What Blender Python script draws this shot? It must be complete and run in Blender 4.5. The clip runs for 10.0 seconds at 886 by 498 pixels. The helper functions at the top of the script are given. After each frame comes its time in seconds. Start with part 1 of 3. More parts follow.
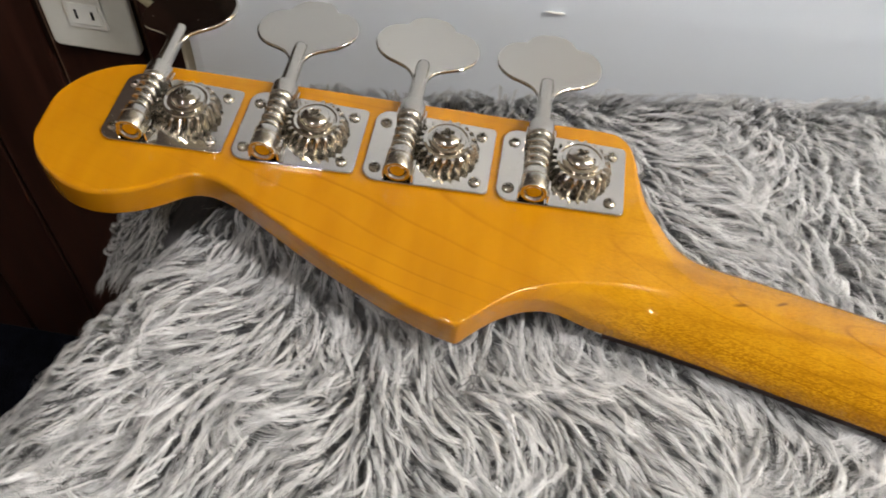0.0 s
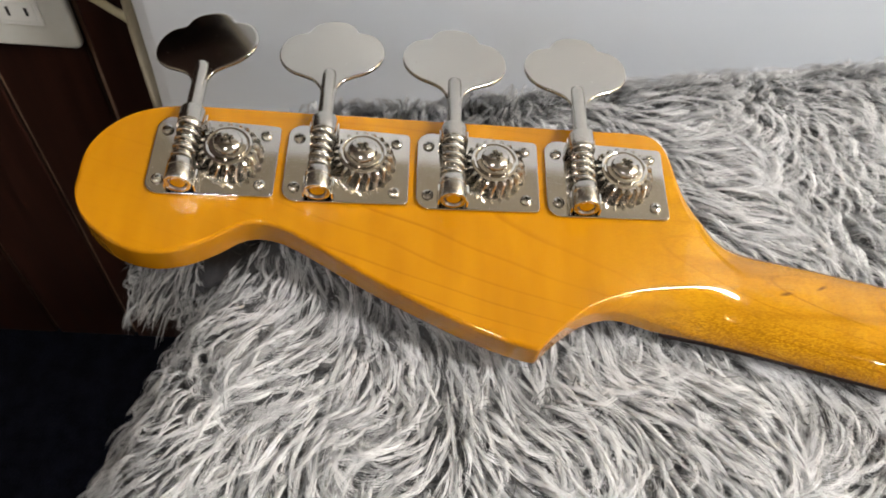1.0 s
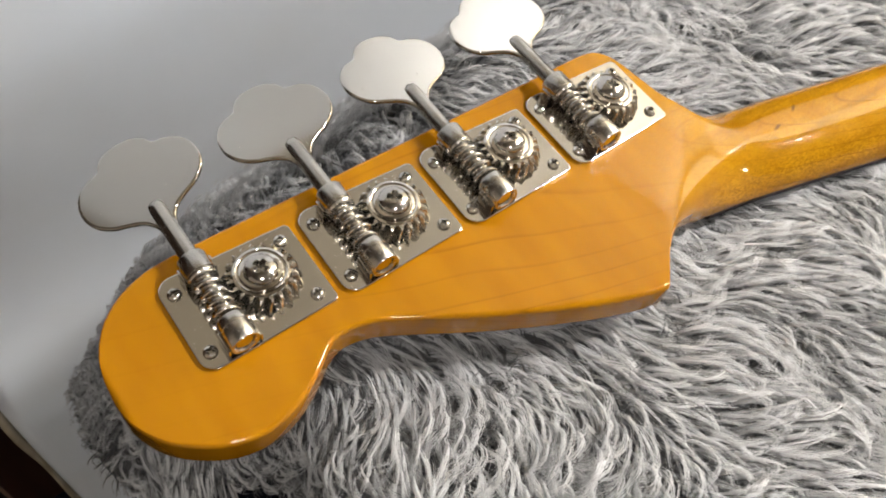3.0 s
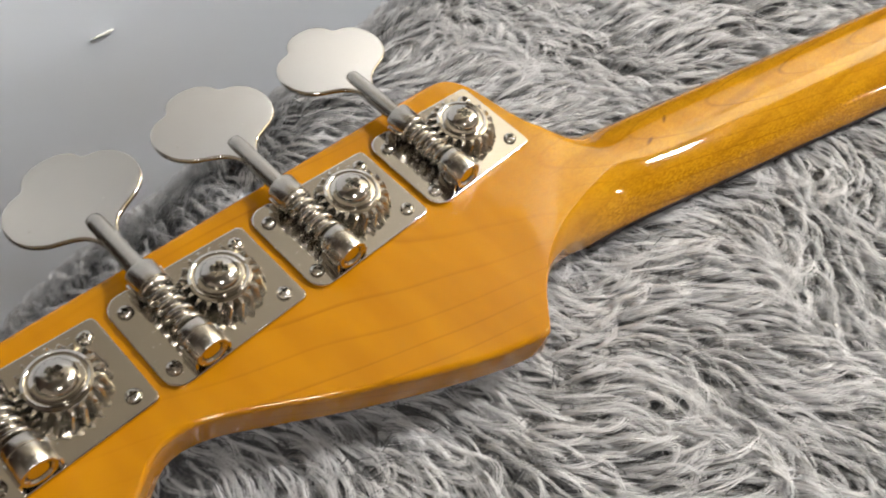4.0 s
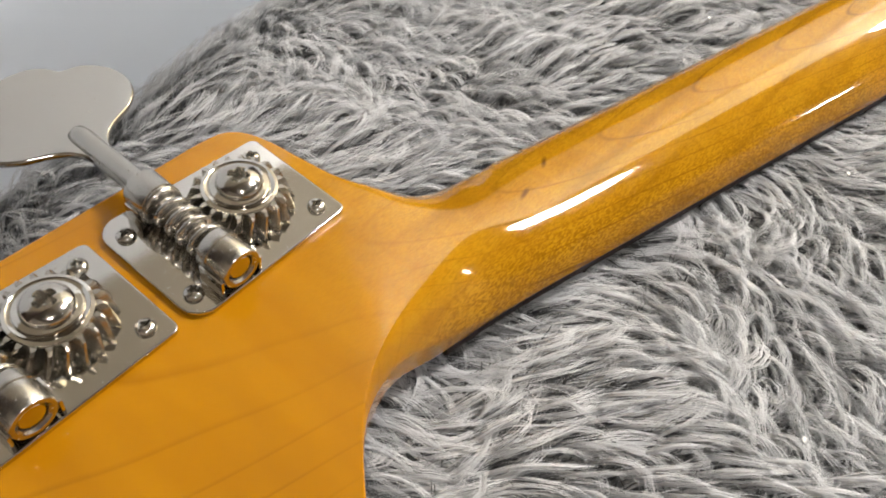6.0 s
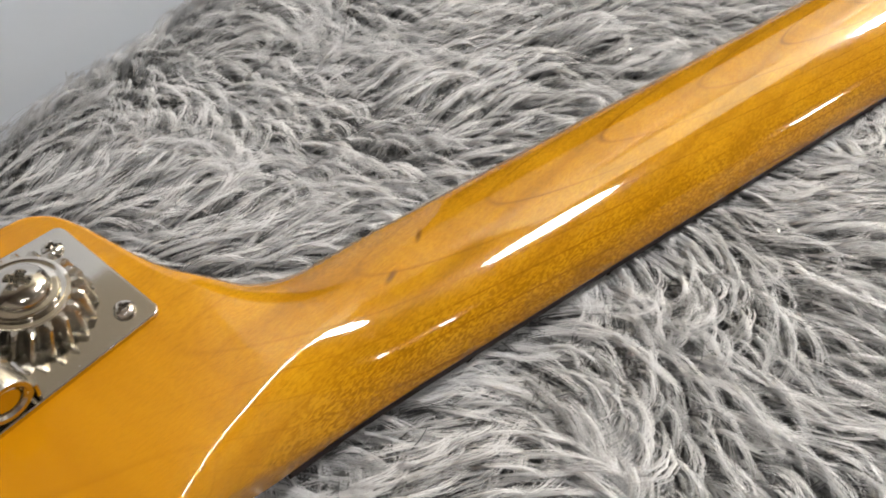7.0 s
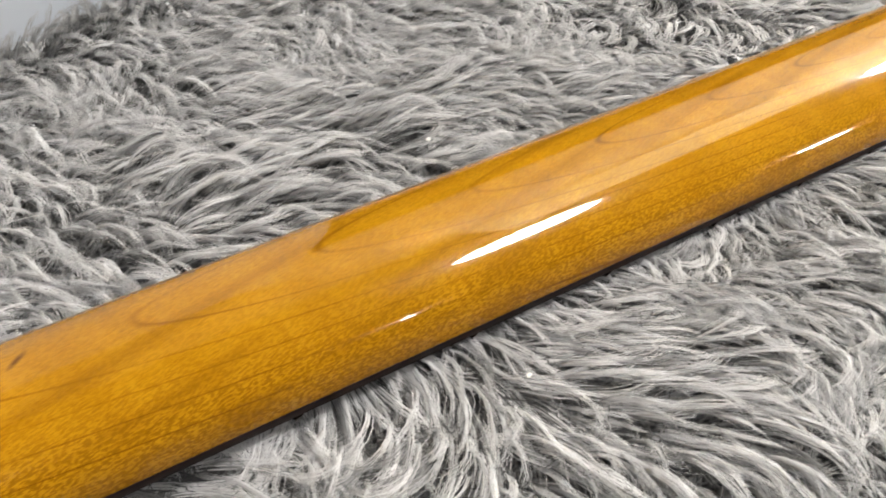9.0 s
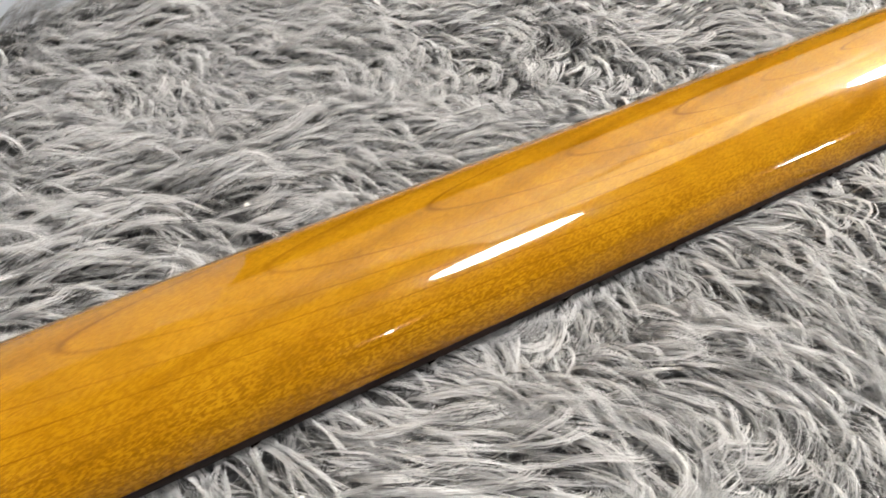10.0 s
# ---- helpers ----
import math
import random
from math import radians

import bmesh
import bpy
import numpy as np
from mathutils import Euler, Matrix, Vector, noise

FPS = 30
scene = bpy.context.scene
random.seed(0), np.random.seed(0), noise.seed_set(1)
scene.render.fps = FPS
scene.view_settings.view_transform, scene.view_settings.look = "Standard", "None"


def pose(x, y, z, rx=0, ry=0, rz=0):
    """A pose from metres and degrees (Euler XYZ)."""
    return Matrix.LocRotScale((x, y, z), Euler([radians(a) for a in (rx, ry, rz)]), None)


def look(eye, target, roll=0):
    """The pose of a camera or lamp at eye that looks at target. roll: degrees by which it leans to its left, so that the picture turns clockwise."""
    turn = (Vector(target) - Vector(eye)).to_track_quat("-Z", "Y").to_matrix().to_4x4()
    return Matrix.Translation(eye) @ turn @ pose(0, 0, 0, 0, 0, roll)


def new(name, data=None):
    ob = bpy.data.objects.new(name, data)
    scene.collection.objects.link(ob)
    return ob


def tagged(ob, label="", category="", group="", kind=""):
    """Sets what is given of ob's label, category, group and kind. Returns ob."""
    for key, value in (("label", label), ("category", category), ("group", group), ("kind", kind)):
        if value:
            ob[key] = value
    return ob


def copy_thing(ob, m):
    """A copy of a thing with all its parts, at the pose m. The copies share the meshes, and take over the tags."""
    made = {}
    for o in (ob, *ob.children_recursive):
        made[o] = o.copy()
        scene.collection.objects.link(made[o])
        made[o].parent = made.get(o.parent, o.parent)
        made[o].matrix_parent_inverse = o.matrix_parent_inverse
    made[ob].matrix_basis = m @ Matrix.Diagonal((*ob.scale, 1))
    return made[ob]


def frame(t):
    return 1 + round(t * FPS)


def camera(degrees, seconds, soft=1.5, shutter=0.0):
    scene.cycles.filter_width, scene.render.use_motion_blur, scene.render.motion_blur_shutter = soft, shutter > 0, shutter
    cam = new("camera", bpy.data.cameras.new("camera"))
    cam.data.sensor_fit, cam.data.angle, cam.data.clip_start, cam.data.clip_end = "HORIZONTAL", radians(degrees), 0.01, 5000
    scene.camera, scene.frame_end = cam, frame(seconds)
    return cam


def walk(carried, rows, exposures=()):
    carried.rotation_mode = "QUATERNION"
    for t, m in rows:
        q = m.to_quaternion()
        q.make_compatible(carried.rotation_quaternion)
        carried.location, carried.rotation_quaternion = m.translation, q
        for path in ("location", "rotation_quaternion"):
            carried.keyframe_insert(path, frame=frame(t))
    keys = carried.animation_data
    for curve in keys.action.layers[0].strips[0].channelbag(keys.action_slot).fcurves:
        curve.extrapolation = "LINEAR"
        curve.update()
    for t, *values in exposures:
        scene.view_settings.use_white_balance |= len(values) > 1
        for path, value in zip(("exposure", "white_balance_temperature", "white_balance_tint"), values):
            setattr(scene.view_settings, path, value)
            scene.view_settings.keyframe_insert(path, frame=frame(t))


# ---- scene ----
cam = camera(55.5, 10.0, 1.85, 0.2)
PATH = [
    (0, (0.1378, -0.2138, 1.0462), (0.0890, 0.3681, 0.2344), 5.19),
    (0.5, (0.0998, -0.1982, 1.0556), (0.0796, 0.3489, 0.2188), 5.63),
    (1, (0.0829, -0.1941, 1.0682), (0.1450, 0.3237, 0.2149), 9.01),
    (1.5, (0.0338, -0.1743, 1.0688), (0.2168, 0.3126, 0.2147), 12.65),
    (2, (-0.0196, -0.1468, 1.0644), (0.2574, 0.2850, 0.2061), 15.38),
    (2.2, (-0.0260, -0.1399, 1.0652), (0.2727, 0.2747, 0.2057), 14.89),
    (3.3, (-0.0288, -0.1253, 1.0385), (0.3939, 0.2231, 0.2018), 12.84),
    (3.5, (-0.0204, -0.1270, 1.0346), (0.4160, 0.2196, 0.2043), 12.31),
    (4, (0.0056, -0.1247, 1.0221), (0.4958, 0.2149, 0.2193), 12.77),
    (4.5, (0.0334, -0.1330, 1.0028), (0.5591, 0.2120, 0.2252), 11.96),
    (5, (0.0520, -0.1292, 0.9831), (0.5995, 0.2193, 0.2223), 11.20),
    (5.2, (0.0595, -0.1255, 0.9783), (0.6134, 0.2215, 0.2215), 11.33),
    (6.3, (0.0924, -0.1140, 0.9604), (0.6533, 0.2198, 0.2027), 10.96),
    (6.5, (0.1011, -0.1145, 0.9577), (0.6637, 0.2184, 0.2010), 10.80),
    (7, (0.1298, -0.1165, 0.9581), (0.6986, 0.2106, 0.2034), 10.58),
    (7.5, (0.1466, -0.1256, 0.9526), (0.7317, 0.2120, 0.2152), 11.01),
    (8, (0.1667, -0.1373, 0.9438), (0.7595, 0.2296, 0.2268), 11.03),
    (8.5, (0.1912, -0.1487, 0.9443), (0.7763, 0.2459, 0.2358), 10.30),
    (9, (0.2117, -0.1558, 0.9447), (0.7913, 0.2537, 0.2402), 10.11),
    (9.5, (0.2384, -0.1618, 0.9416), (0.8202, 0.2558, 0.2436), 9.83),
    (10, (0.2633, -0.1696, 0.9418), (0.8533, 0.2518, 0.2531), 9.31),
]
walk(cam, [(t, look(eye, target, roll)) for t, eye, target, roll in PATH],
     [(0, 0.08), (0.5, 0.22), (2.0, 0.28), (3.5, 0.08), (5.0, -0.02), (7.5, -0.11), (10.0, -0.12)])

# ---- light ----
world = bpy.data.worlds.new("room_dusk")
scene.world = world
world.use_nodes = True
world.node_tree.nodes["Background"].inputs["Color"].default_value = (0.95, 0.97, 1.0, 1)
world.node_tree.nodes["Background"].inputs["Strength"].default_value = 0.05

CEIL = 2.42
# ceiling lamps: x, y, length along x, length along y; the last is unseen fill added for the board
LAMPS = [(1.34, -0.42, 0.46, 0.23), (3.20, -0.26, 0.46, 0.23), (0.88, -1.80, 0.032, 0.13), (3.05, -2.60, 0.30, 0.10), (-0.32, -0.98, 0.22, 0.20)]
LAMP_POWER = [240.0, 225.0, 100.0, 260.0, 115.0]


# ---- materials ----
def material(name, colour, rough=0.5, metal=0.0, coat=0.0, coat_rough=0.03, spec=0.5):
    m = bpy.data.materials.new(name)
    m.use_nodes = True
    b = m.node_tree.nodes["Principled BSDF"]
    b.inputs["Base Color"].default_value = (*colour, 1)
    b.inputs["Roughness"].default_value = rough
    b.inputs["Metallic"].default_value = metal
    b.inputs["Coat Weight"].default_value = coat
    b.inputs["Coat Roughness"].default_value = coat_rough
    b.inputs["Specular IOR Level"].default_value = spec
    return m


class Nodes:
    """Short hand for building a node tree."""

    def __init__(self, m):
        self.tree, self.m = m.node_tree, m
        self.bsdf = m.node_tree.nodes["Principled BSDF"]

    def add(self, kind, **inputs):
        n = self.tree.nodes.new(kind)
        for key, value in inputs.items():
            self.put(n.inputs[key.replace("_", " ")], value)
        return n

    def put(self, socket, value):
        if isinstance(value, bpy.types.NodeSocket):
            self.tree.links.new(value, socket)
        else:
            socket.default_value = value

    def math(self, op, a, b=0.0, c=0.0):
        n = self.tree.nodes.new("ShaderNodeMath")
        n.operation = op
        for k, v in enumerate((a, b, c)):
            self.put(n.inputs[k], v)
        return n.outputs[0]

    def mix(self, fac, a, b):
        n = self.tree.nodes.new("ShaderNodeMix")
        n.data_type = "RGBA"
        for k, v in ((0, fac), (6, a), (7, b)):
            self.put(n.inputs[k], v)
        return n.outputs[2]

    def ramp(self, fac, *stops):
        n = self.tree.nodes.new("ShaderNodeValToRGB")
        self.put(n.inputs[0], fac)
        e = n.color_ramp.elements
        while len(e) < len(stops):
            e.new(0.5)
        for el, (at, c) in zip(e, stops):
            el.position, el.color = at, (*c, 1) if len(c) == 3 else c
        return n.outputs[0]

    def coords(self, scale=(1, 1, 1), turn=(0, 0, 0), kind="Object"):
        t = self.tree.nodes.new("ShaderNodeTexCoord")
        mp = self.tree.nodes.new("ShaderNodeMapping")
        mp.inputs["Scale"].default_value = scale
        mp.inputs["Rotation"].default_value = turn
        self.tree.links.new(t.outputs[kind], mp.inputs["Vector"])
        return mp.outputs[0]

    def noise(self, vec, scale, detail=3.0, rough=0.5):
        n = self.add("ShaderNodeTexNoise", Scale=scale, Detail=detail, Roughness=rough)
        self.tree.links.new(vec, n.inputs["Vector"])
        return n.outputs[0]

    def bump(self, height, strength, distance=0.001, coat=False):
        n = self.add("ShaderNodeBump", Strength=strength, Distance=distance)
        self.tree.links.new(height, n.inputs["Height"])
        self.tree.links.new(n.outputs[0], self.bsdf.inputs["Normal"])


K = 1.067          # metres for one unit of the plan
U = K / 1000.0     # metres for a thousandth of it
HEAD_Z = K * 0.77  # height of the tuner plates over the floor
GRAIN = radians(12.5)


def maple():
    m = material("amber_lacquered_maple", (0.6, 0.26, 0.03), 0.5, 0, 1.0, 0.04, 0.0)
    m.node_tree.nodes["Principled BSDF"].inputs["Coat IOR"].default_value = 1.42
    n = Nodes(m)
    p = n.coords((1, 1, 1), (0, 0, GRAIN))
    sep = n.add("ShaderNodeSeparateXYZ")
    n.put(sep.inputs[0], p)
    along, across, up = sep.outputs
    # growth rings cut at a slant: long loops on the back of the neck, wide lines on the headstock
    def rings_at(slope, rise, freq, wobble, sharp, deep=1.0):
        wob = n.noise(n.coords((5, 18, 18), (0, 0, GRAIN)), 1.0, 2.0)
        depth = n.math("ADD", n.math("MULTIPLY", along, -slope), n.math("ADD", n.math("MULTIPLY", up, deep), rise))
        off = n.math("ADD", across, -0.005)
        ring = n.math("SQRT", n.math("ADD", n.math("MULTIPLY", off, off), n.math("MULTIPLY", depth, depth)))
        ring = n.math("ADD", ring, n.math("MULTIPLY", wob, wobble))
        saw = n.math("FRACT", n.math("MULTIPLY", ring, freq))
        return n.ramp(saw, (0.0, (0, 0, 0)), (sharp, (0.05, 0.05, 0.05)), (0.95, (1, 1, 1)), (1.0, (0, 0, 0)))

    on_neck = n.ramp(along, (0.155, (0, 0, 0)), (0.200, (1, 1, 1)))
    late = n.mix(on_neck, rings_at(0.05, 0.060, 240.0, 0.011, 0.86), rings_at(0.06, 0.0378, 400.0, 0.0010, 0.91, 0.0))
    patch = n.noise(n.coords((11, 45, 45), (0, 0, GRAIN)), 1.0, 3.0)
    patch = n.ramp(patch, (0.40, (0.40, 0.40, 0.40)), (0.60, (1, 1, 1)))
    calm = n.ramp(along, (0.02, (0.2, 0.2, 0.2)), (0.07, (1, 1, 1)), (0.125, (1, 1, 1)), (0.150, (0.45, 0.45, 0.45)), (0.205, (0.45, 0.45, 0.45)), (0.24, (1, 1, 1)))
    lines = n.math("MULTIPLY", n.math("MULTIPLY", late, calm), n.math("MULTIPLY", patch, n.math("ADD", 0.44, n.math("MULTIPLY", on_neck, 0.51))))
    fleck = n.noise(n.coords((330, 2600, 1400), (0, 0, GRAIN)), 1.0, 2.5, 0.6)
    fleck = n.ramp(fleck, (0.52, (0, 0, 0)), (0.68, (1, 1, 1)))
    flank = n.ramp(n.math("MULTIPLY", up, -40.0), (0.37, (0.04, 0.04, 0.04)), (0.56, (1, 1, 1)))
    # fine silky dashes, strongest on the flanks, and soft brown streaks along the neck
    tick = n.noise(n.coords((720, 2900, 2500), (0, 0, GRAIN + 0.25)), 1.0, 2.0, 0.55)
    weight = n.math("ADD", 0.35, n.math("MULTIPLY", flank, 0.65))
    tick = n.math("MULTIPLY", n.ramp(tick, (0.43, (0, 0, 0)), (0.57, (1, 1, 1))), n.math("MULTIPLY", weight, on_neck))
    streak = n.noise(n.coords((5, 150, 150), (0, 0, GRAIN)), 1.0, 2.0)
    streak = n.math("MULTIPLY", n.ramp(streak, (0.52, (0, 0, 0)), (0.70, (1, 1, 1))), n.math("MULTIPLY", on_neck, 0.45))
    curl = n.noise(n.coords((75, 22, 22), (0, 0, GRAIN)), 1.0, 2.0)
    fade = n.noise(n.coords((6, 12, 12), (0, 0, GRAIN)), 1.0, 2.0)
    figure = n.ramp(curl, (0.35, (0, 0, 0)), (0.65, (1, 1, 1)))
    base = n.mix(on_neck, n.mix(figure, (0.300, 0.121, 0.0010, 1), (0.354, 0.151, 0.0016, 1)),
                 n.mix(figure, (0.355, 0.166, 0.0040, 1), (0.425, 0.208, 0.0066, 1)))
    base = n.mix(n.math("MULTIPLY", fade, 0.35), base, (0.27, 0.098, 0.005, 1))
    base = n.mix(lines, base, (0.145, 0.047, 0.0012, 1))
    base = n.mix(n.math("MULTIPLY", n.math("MULTIPLY", fleck, on_neck), 0.3), base, (0.15, 0.050, 0.002, 1))
    base = n.mix(streak, base, (0.17, 0.064, 0.0012, 1))
    base = n.mix(n.math("MULTIPLY", tick, 0.66), base, (0.150, 0.058, 0.0008, 1))
    # two small mineral streaks on the back of the neck
    t = n.tree.nodes.new("ShaderNodeTexCoord").outputs["Object"]
    for x, y, ang in ((210.9, -46.9, 0.2), (224.3, -43.5, 0.5)):
        mp = n.tree.nodes.new("ShaderNodeMapping")
        mp.vector_type = "TEXTURE"
        mp.inputs["Location"].default_value = (x * U, y * U, -8 * U)
        mp.inputs["Rotation"].default_value = (0, 0, ang)
        mp.inputs["Scale"].default_value = (3.2 * U, 0.9 * U, 8 * U)
        n.put(mp.inputs[0], t)
        ln = n.tree.nodes.new("ShaderNodeVectorMath")
        ln.operation = "LENGTH"
        n.put(ln.inputs[0], mp.outputs[0])
        spot = n.ramp(n.math("ADD", ln.outputs["Value"], n.math("MULTIPLY", fleck, 0.2)), (0.3, (0.75, 0.75, 0.75)), (1.0, (0, 0, 0)))
        base = n.mix(spot, base, (0.055, 0.016, 0.004, 1))
    n.put(n.bsdf.inputs["Base Color"], base)
    n.bump(n.noise(n.coords((2, 30, 30), (0, 0, GRAIN)), 6.0, 2.0), 0.02, 0.0004)
    return m


def nickel(name="polished_nickel", tint=(0.57, 0.55, 0.52), rough=0.07):
    m = material(name, tint, rough, 1.0)
    n = Nodes(m)
    c = n.coords((1, 1, 1))
    haze = n.noise(c, 60.0, 3.0)
    spots = n.noise(c, 900.0, 2.0)
    pits = n.ramp(spots, (0.70, (0, 0, 0)), (0.76, (1, 1, 1)))
    r = n.math("ADD", n.math("MULTIPLY", haze, 0.06), rough - 0.03)
    n.put(n.bsdf.inputs["Roughness"], n.math("ADD", r, n.math("MULTIPLY", pits, 0.3)))
    n.put(n.bsdf.inputs["Base Color"], n.mix(n.math("MULTIPLY", pits, 0.55), (*tint, 1), (0.30, 0.26, 0.22, 1)))
    return m


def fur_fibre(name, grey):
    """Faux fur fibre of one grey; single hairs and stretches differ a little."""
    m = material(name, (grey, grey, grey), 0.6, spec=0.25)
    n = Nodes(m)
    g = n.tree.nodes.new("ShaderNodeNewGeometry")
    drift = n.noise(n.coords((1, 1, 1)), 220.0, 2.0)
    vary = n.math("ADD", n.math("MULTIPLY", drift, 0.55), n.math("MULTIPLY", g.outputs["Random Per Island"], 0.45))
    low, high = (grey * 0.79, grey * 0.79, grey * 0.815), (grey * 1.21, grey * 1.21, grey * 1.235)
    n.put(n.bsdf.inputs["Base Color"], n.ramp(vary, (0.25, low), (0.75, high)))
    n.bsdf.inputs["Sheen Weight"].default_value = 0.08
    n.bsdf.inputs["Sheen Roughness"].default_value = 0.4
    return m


def rosewood():
    m = material("dark_rosewood", (0.03, 0.014, 0.009), 0.6, spec=0.15)
    n = Nodes(m)
    g = n.noise(n.coords((30, 400, 400), (0, 0, GRAIN)), 1.0, 3.0)
    n.put(n.bsdf.inputs["Base Color"], n.ramp(g, (0.3, (0.006, 0.003, 0.0025)), (0.7, (0.026, 0.011, 0.007))))
    return m


def panelling():
    m = material("dark_stained_panelling", (0.022, 0.008, 0.005), 0.42, spec=0.22)
    n = Nodes(m)
    g = n.noise(n.coords((60, 60, 3)), 1.0, 4.0, 0.6)
    o = n.tree.nodes.new("ShaderNodeObjectInfo")
    c = n.ramp(g, (0.3, (0.010, 0.0038, 0.0026)), (0.7, (0.034, 0.0118, 0.0076)))
    n.put(n.bsdf.inputs["Base Color"], n.mix(n.math("MULTIPLY", o.outputs["Random"], 0.4), c, (0.027, 0.0100, 0.0064, 1)))
    n.put(n.bsdf.inputs["Roughness"], n.math("ADD", n.math("MULTIPLY", g, 0.2), 0.32))
    n.bump(g, 0.15, 0.0006)
    return m


def enamel():
    m = material("white_enamelled_sheet", (0.72, 0.735, 0.75), 0.32)
    n = Nodes(m)
    a = n.noise(n.coords((1, 1, 1)), 7.0, 3.0)
    b = n.noise(n.coords((1, 1, 1)), 1.7, 2.0)
    smear = n.noise(n.coords((3, 3, 22)), 2.0, 3.0, 0.6)
    c = n.mix(n.ramp(b, (0.35, (0, 0, 0)), (0.65, (1, 1, 1))), (0.745, 0.80, 0.885, 1), (0.82, 0.845, 0.905, 1))
    c = n.mix(n.math("MULTIPLY", n.ramp(a, (0.55, (0, 0, 0)), (0.75, (1, 1, 1))), 0.18), c, (0.60, 0.57, 0.52, 1))
    n.put(n.bsdf.inputs["Base Color"], c)
    n.put(n.bsdf.inputs["Roughness"], n.math("ADD", n.math("MULTIPLY", smear, 0.25), 0.25))
    n.bump(n.noise(n.coords((1, 1, 1)), 11.0, 2.0), 0.08, 0.002)
    return m


def worn(name, colour, dark, scale, rough, bump=0.1, dist=0.001, stretch=(1, 1, 1)):
    """A surface whose colour drifts between two tones, with a fine relief."""
    m = material(name, colour, rough)
    n = Nodes(m)
    a = n.noise(n.coords(stretch), scale, 4.0, 0.6)
    f = n.noise(n.coords(stretch), scale * 9, 2.0)
    c = n.mix(n.ramp(a, (0.38, (0, 0, 0)), (0.66, (1, 1, 1))), (*dark, 1), (*colour, 1))
    n.put(n.bsdf.inputs["Base Color"], n.mix(n.math("MULTIPLY", f, 0.3), c, (*dark, 1)))
    n.bump(f, bump, dist)
    return m


MAPLE, NICKEL, ROSEWOOD = maple(), nickel(tint=(0.57, 0.545, 0.505)), rosewood()
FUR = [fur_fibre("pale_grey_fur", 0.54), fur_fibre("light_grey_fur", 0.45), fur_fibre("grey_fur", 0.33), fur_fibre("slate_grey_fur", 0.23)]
# the undercoat's dark tone carries the shade in the gaps between tufts
SHADED_UNDERCOAT = [fur_fibre("gap_shade_undercoat", 0.08)]
STEEL = nickel("nickel_screw", (0.50, 0.475, 0.44), 0.15)
SHAFT_METAL = nickel("brushed_nickel", (0.47, 0.447, 0.41), 0.25)
KEY_METAL = nickel("satin_nickel", (0.50, 0.478, 0.44), 0.09)
GEAR_METAL = nickel("nickel_gear", (0.49, 0.465, 0.425), 0.22)
PANELLING, ENAMEL = panelling(), enamel()
GROOVE = worn("lighter_groove", (0.30, 0.20, 0.145), (0.20, 0.13, 0.09), 30, 0.6)
YELLOWED = worn("yellowed_edge_strip", (0.52, 0.47, 0.36), (0.30, 0.25, 0.17), 14, 0.5, 0.2, 0.001)
CARPET = worn("navy_carpet", (0.0055, 0.0065, 0.0125), (0.002, 0.0025, 0.005), 40, 0.95, 0.8, 0.004)
CARPET.node_tree.nodes["Principled BSDF"].inputs["Specular IOR Level"].default_value = 0.08
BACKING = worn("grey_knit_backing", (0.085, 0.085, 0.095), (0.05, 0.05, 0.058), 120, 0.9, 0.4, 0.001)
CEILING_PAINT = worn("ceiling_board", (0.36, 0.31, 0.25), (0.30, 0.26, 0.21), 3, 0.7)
UPPER_PAINT = worn("beige_wallpaper", (0.74, 0.665, 0.52), (0.68, 0.61, 0.475), 4, 0.75, 0.15, 0.001)
REFLECTED_FAWN = worn("fawn_reflected_panel", (0.275, 0.235, 0.175), (0.24, 0.205, 0.152), 4, 0.75, 0.15, 0.001)
# emission added for the bright ceiling band that the neck's lacquer reflects
BRIGHT_CEILING = material("bright_ceiling_stand_in", (0.8, 0.75, 0.65), 0.6)
BRIGHT_CEILING.node_tree.nodes["Principled BSDF"].inputs["Emission Color"].default_value = (1.0, 0.90, 0.58, 1)
BRIGHT_CEILING.node_tree.nodes["Principled BSDF"].inputs["Emission Strength"].default_value = 4.4
REFLECTED_BROWN = worn("brown_upper_panel", (0.075, 0.050, 0.038), (0.055, 0.036, 0.028), 6, 0.5, stretch=(8, 8, 1))
WALL_PAINT = worn("wall_paint", (0.44, 0.39, 0.33), (0.38, 0.335, 0.28), 2, 0.8)
PLATE = worn("white_switch_plate", (0.66, 0.66, 0.63), (0.58, 0.57, 0.53), 20, 0.35, 0.03)
SOCKET = material("white_socket_insert", (0.74, 0.74, 0.72), 0.3)
SLOT = material("socket_slot", (0.01, 0.01, 0.01), 0.6)
CORD = worn("cream_cord", (0.62, 0.57, 0.40), (0.52, 0.46, 0.30), 30, 0.45)
TABLE = worn("dark_table_board", (0.10, 0.06, 0.04), (0.06, 0.035, 0.025), 12, 0.5)
BONE = worn("aged_bone", (0.62, 0.56, 0.42), (0.5, 0.44, 0.3), 60, 0.4)
LINT = material("white_lint", (0.7, 0.7, 0.68), 0.9)


def lamp_diffuser(power):
    m = material("lamp_diffuser", (0.9, 0.9, 0.88), 0.4)
    m.node_tree.nodes["Principled BSDF"].inputs["Emission Color"].default_value = (1.0, 0.975, 0.93, 1)
    m.node_tree.nodes["Principled BSDF"].inputs["Emission Strength"].default_value = power
    return m


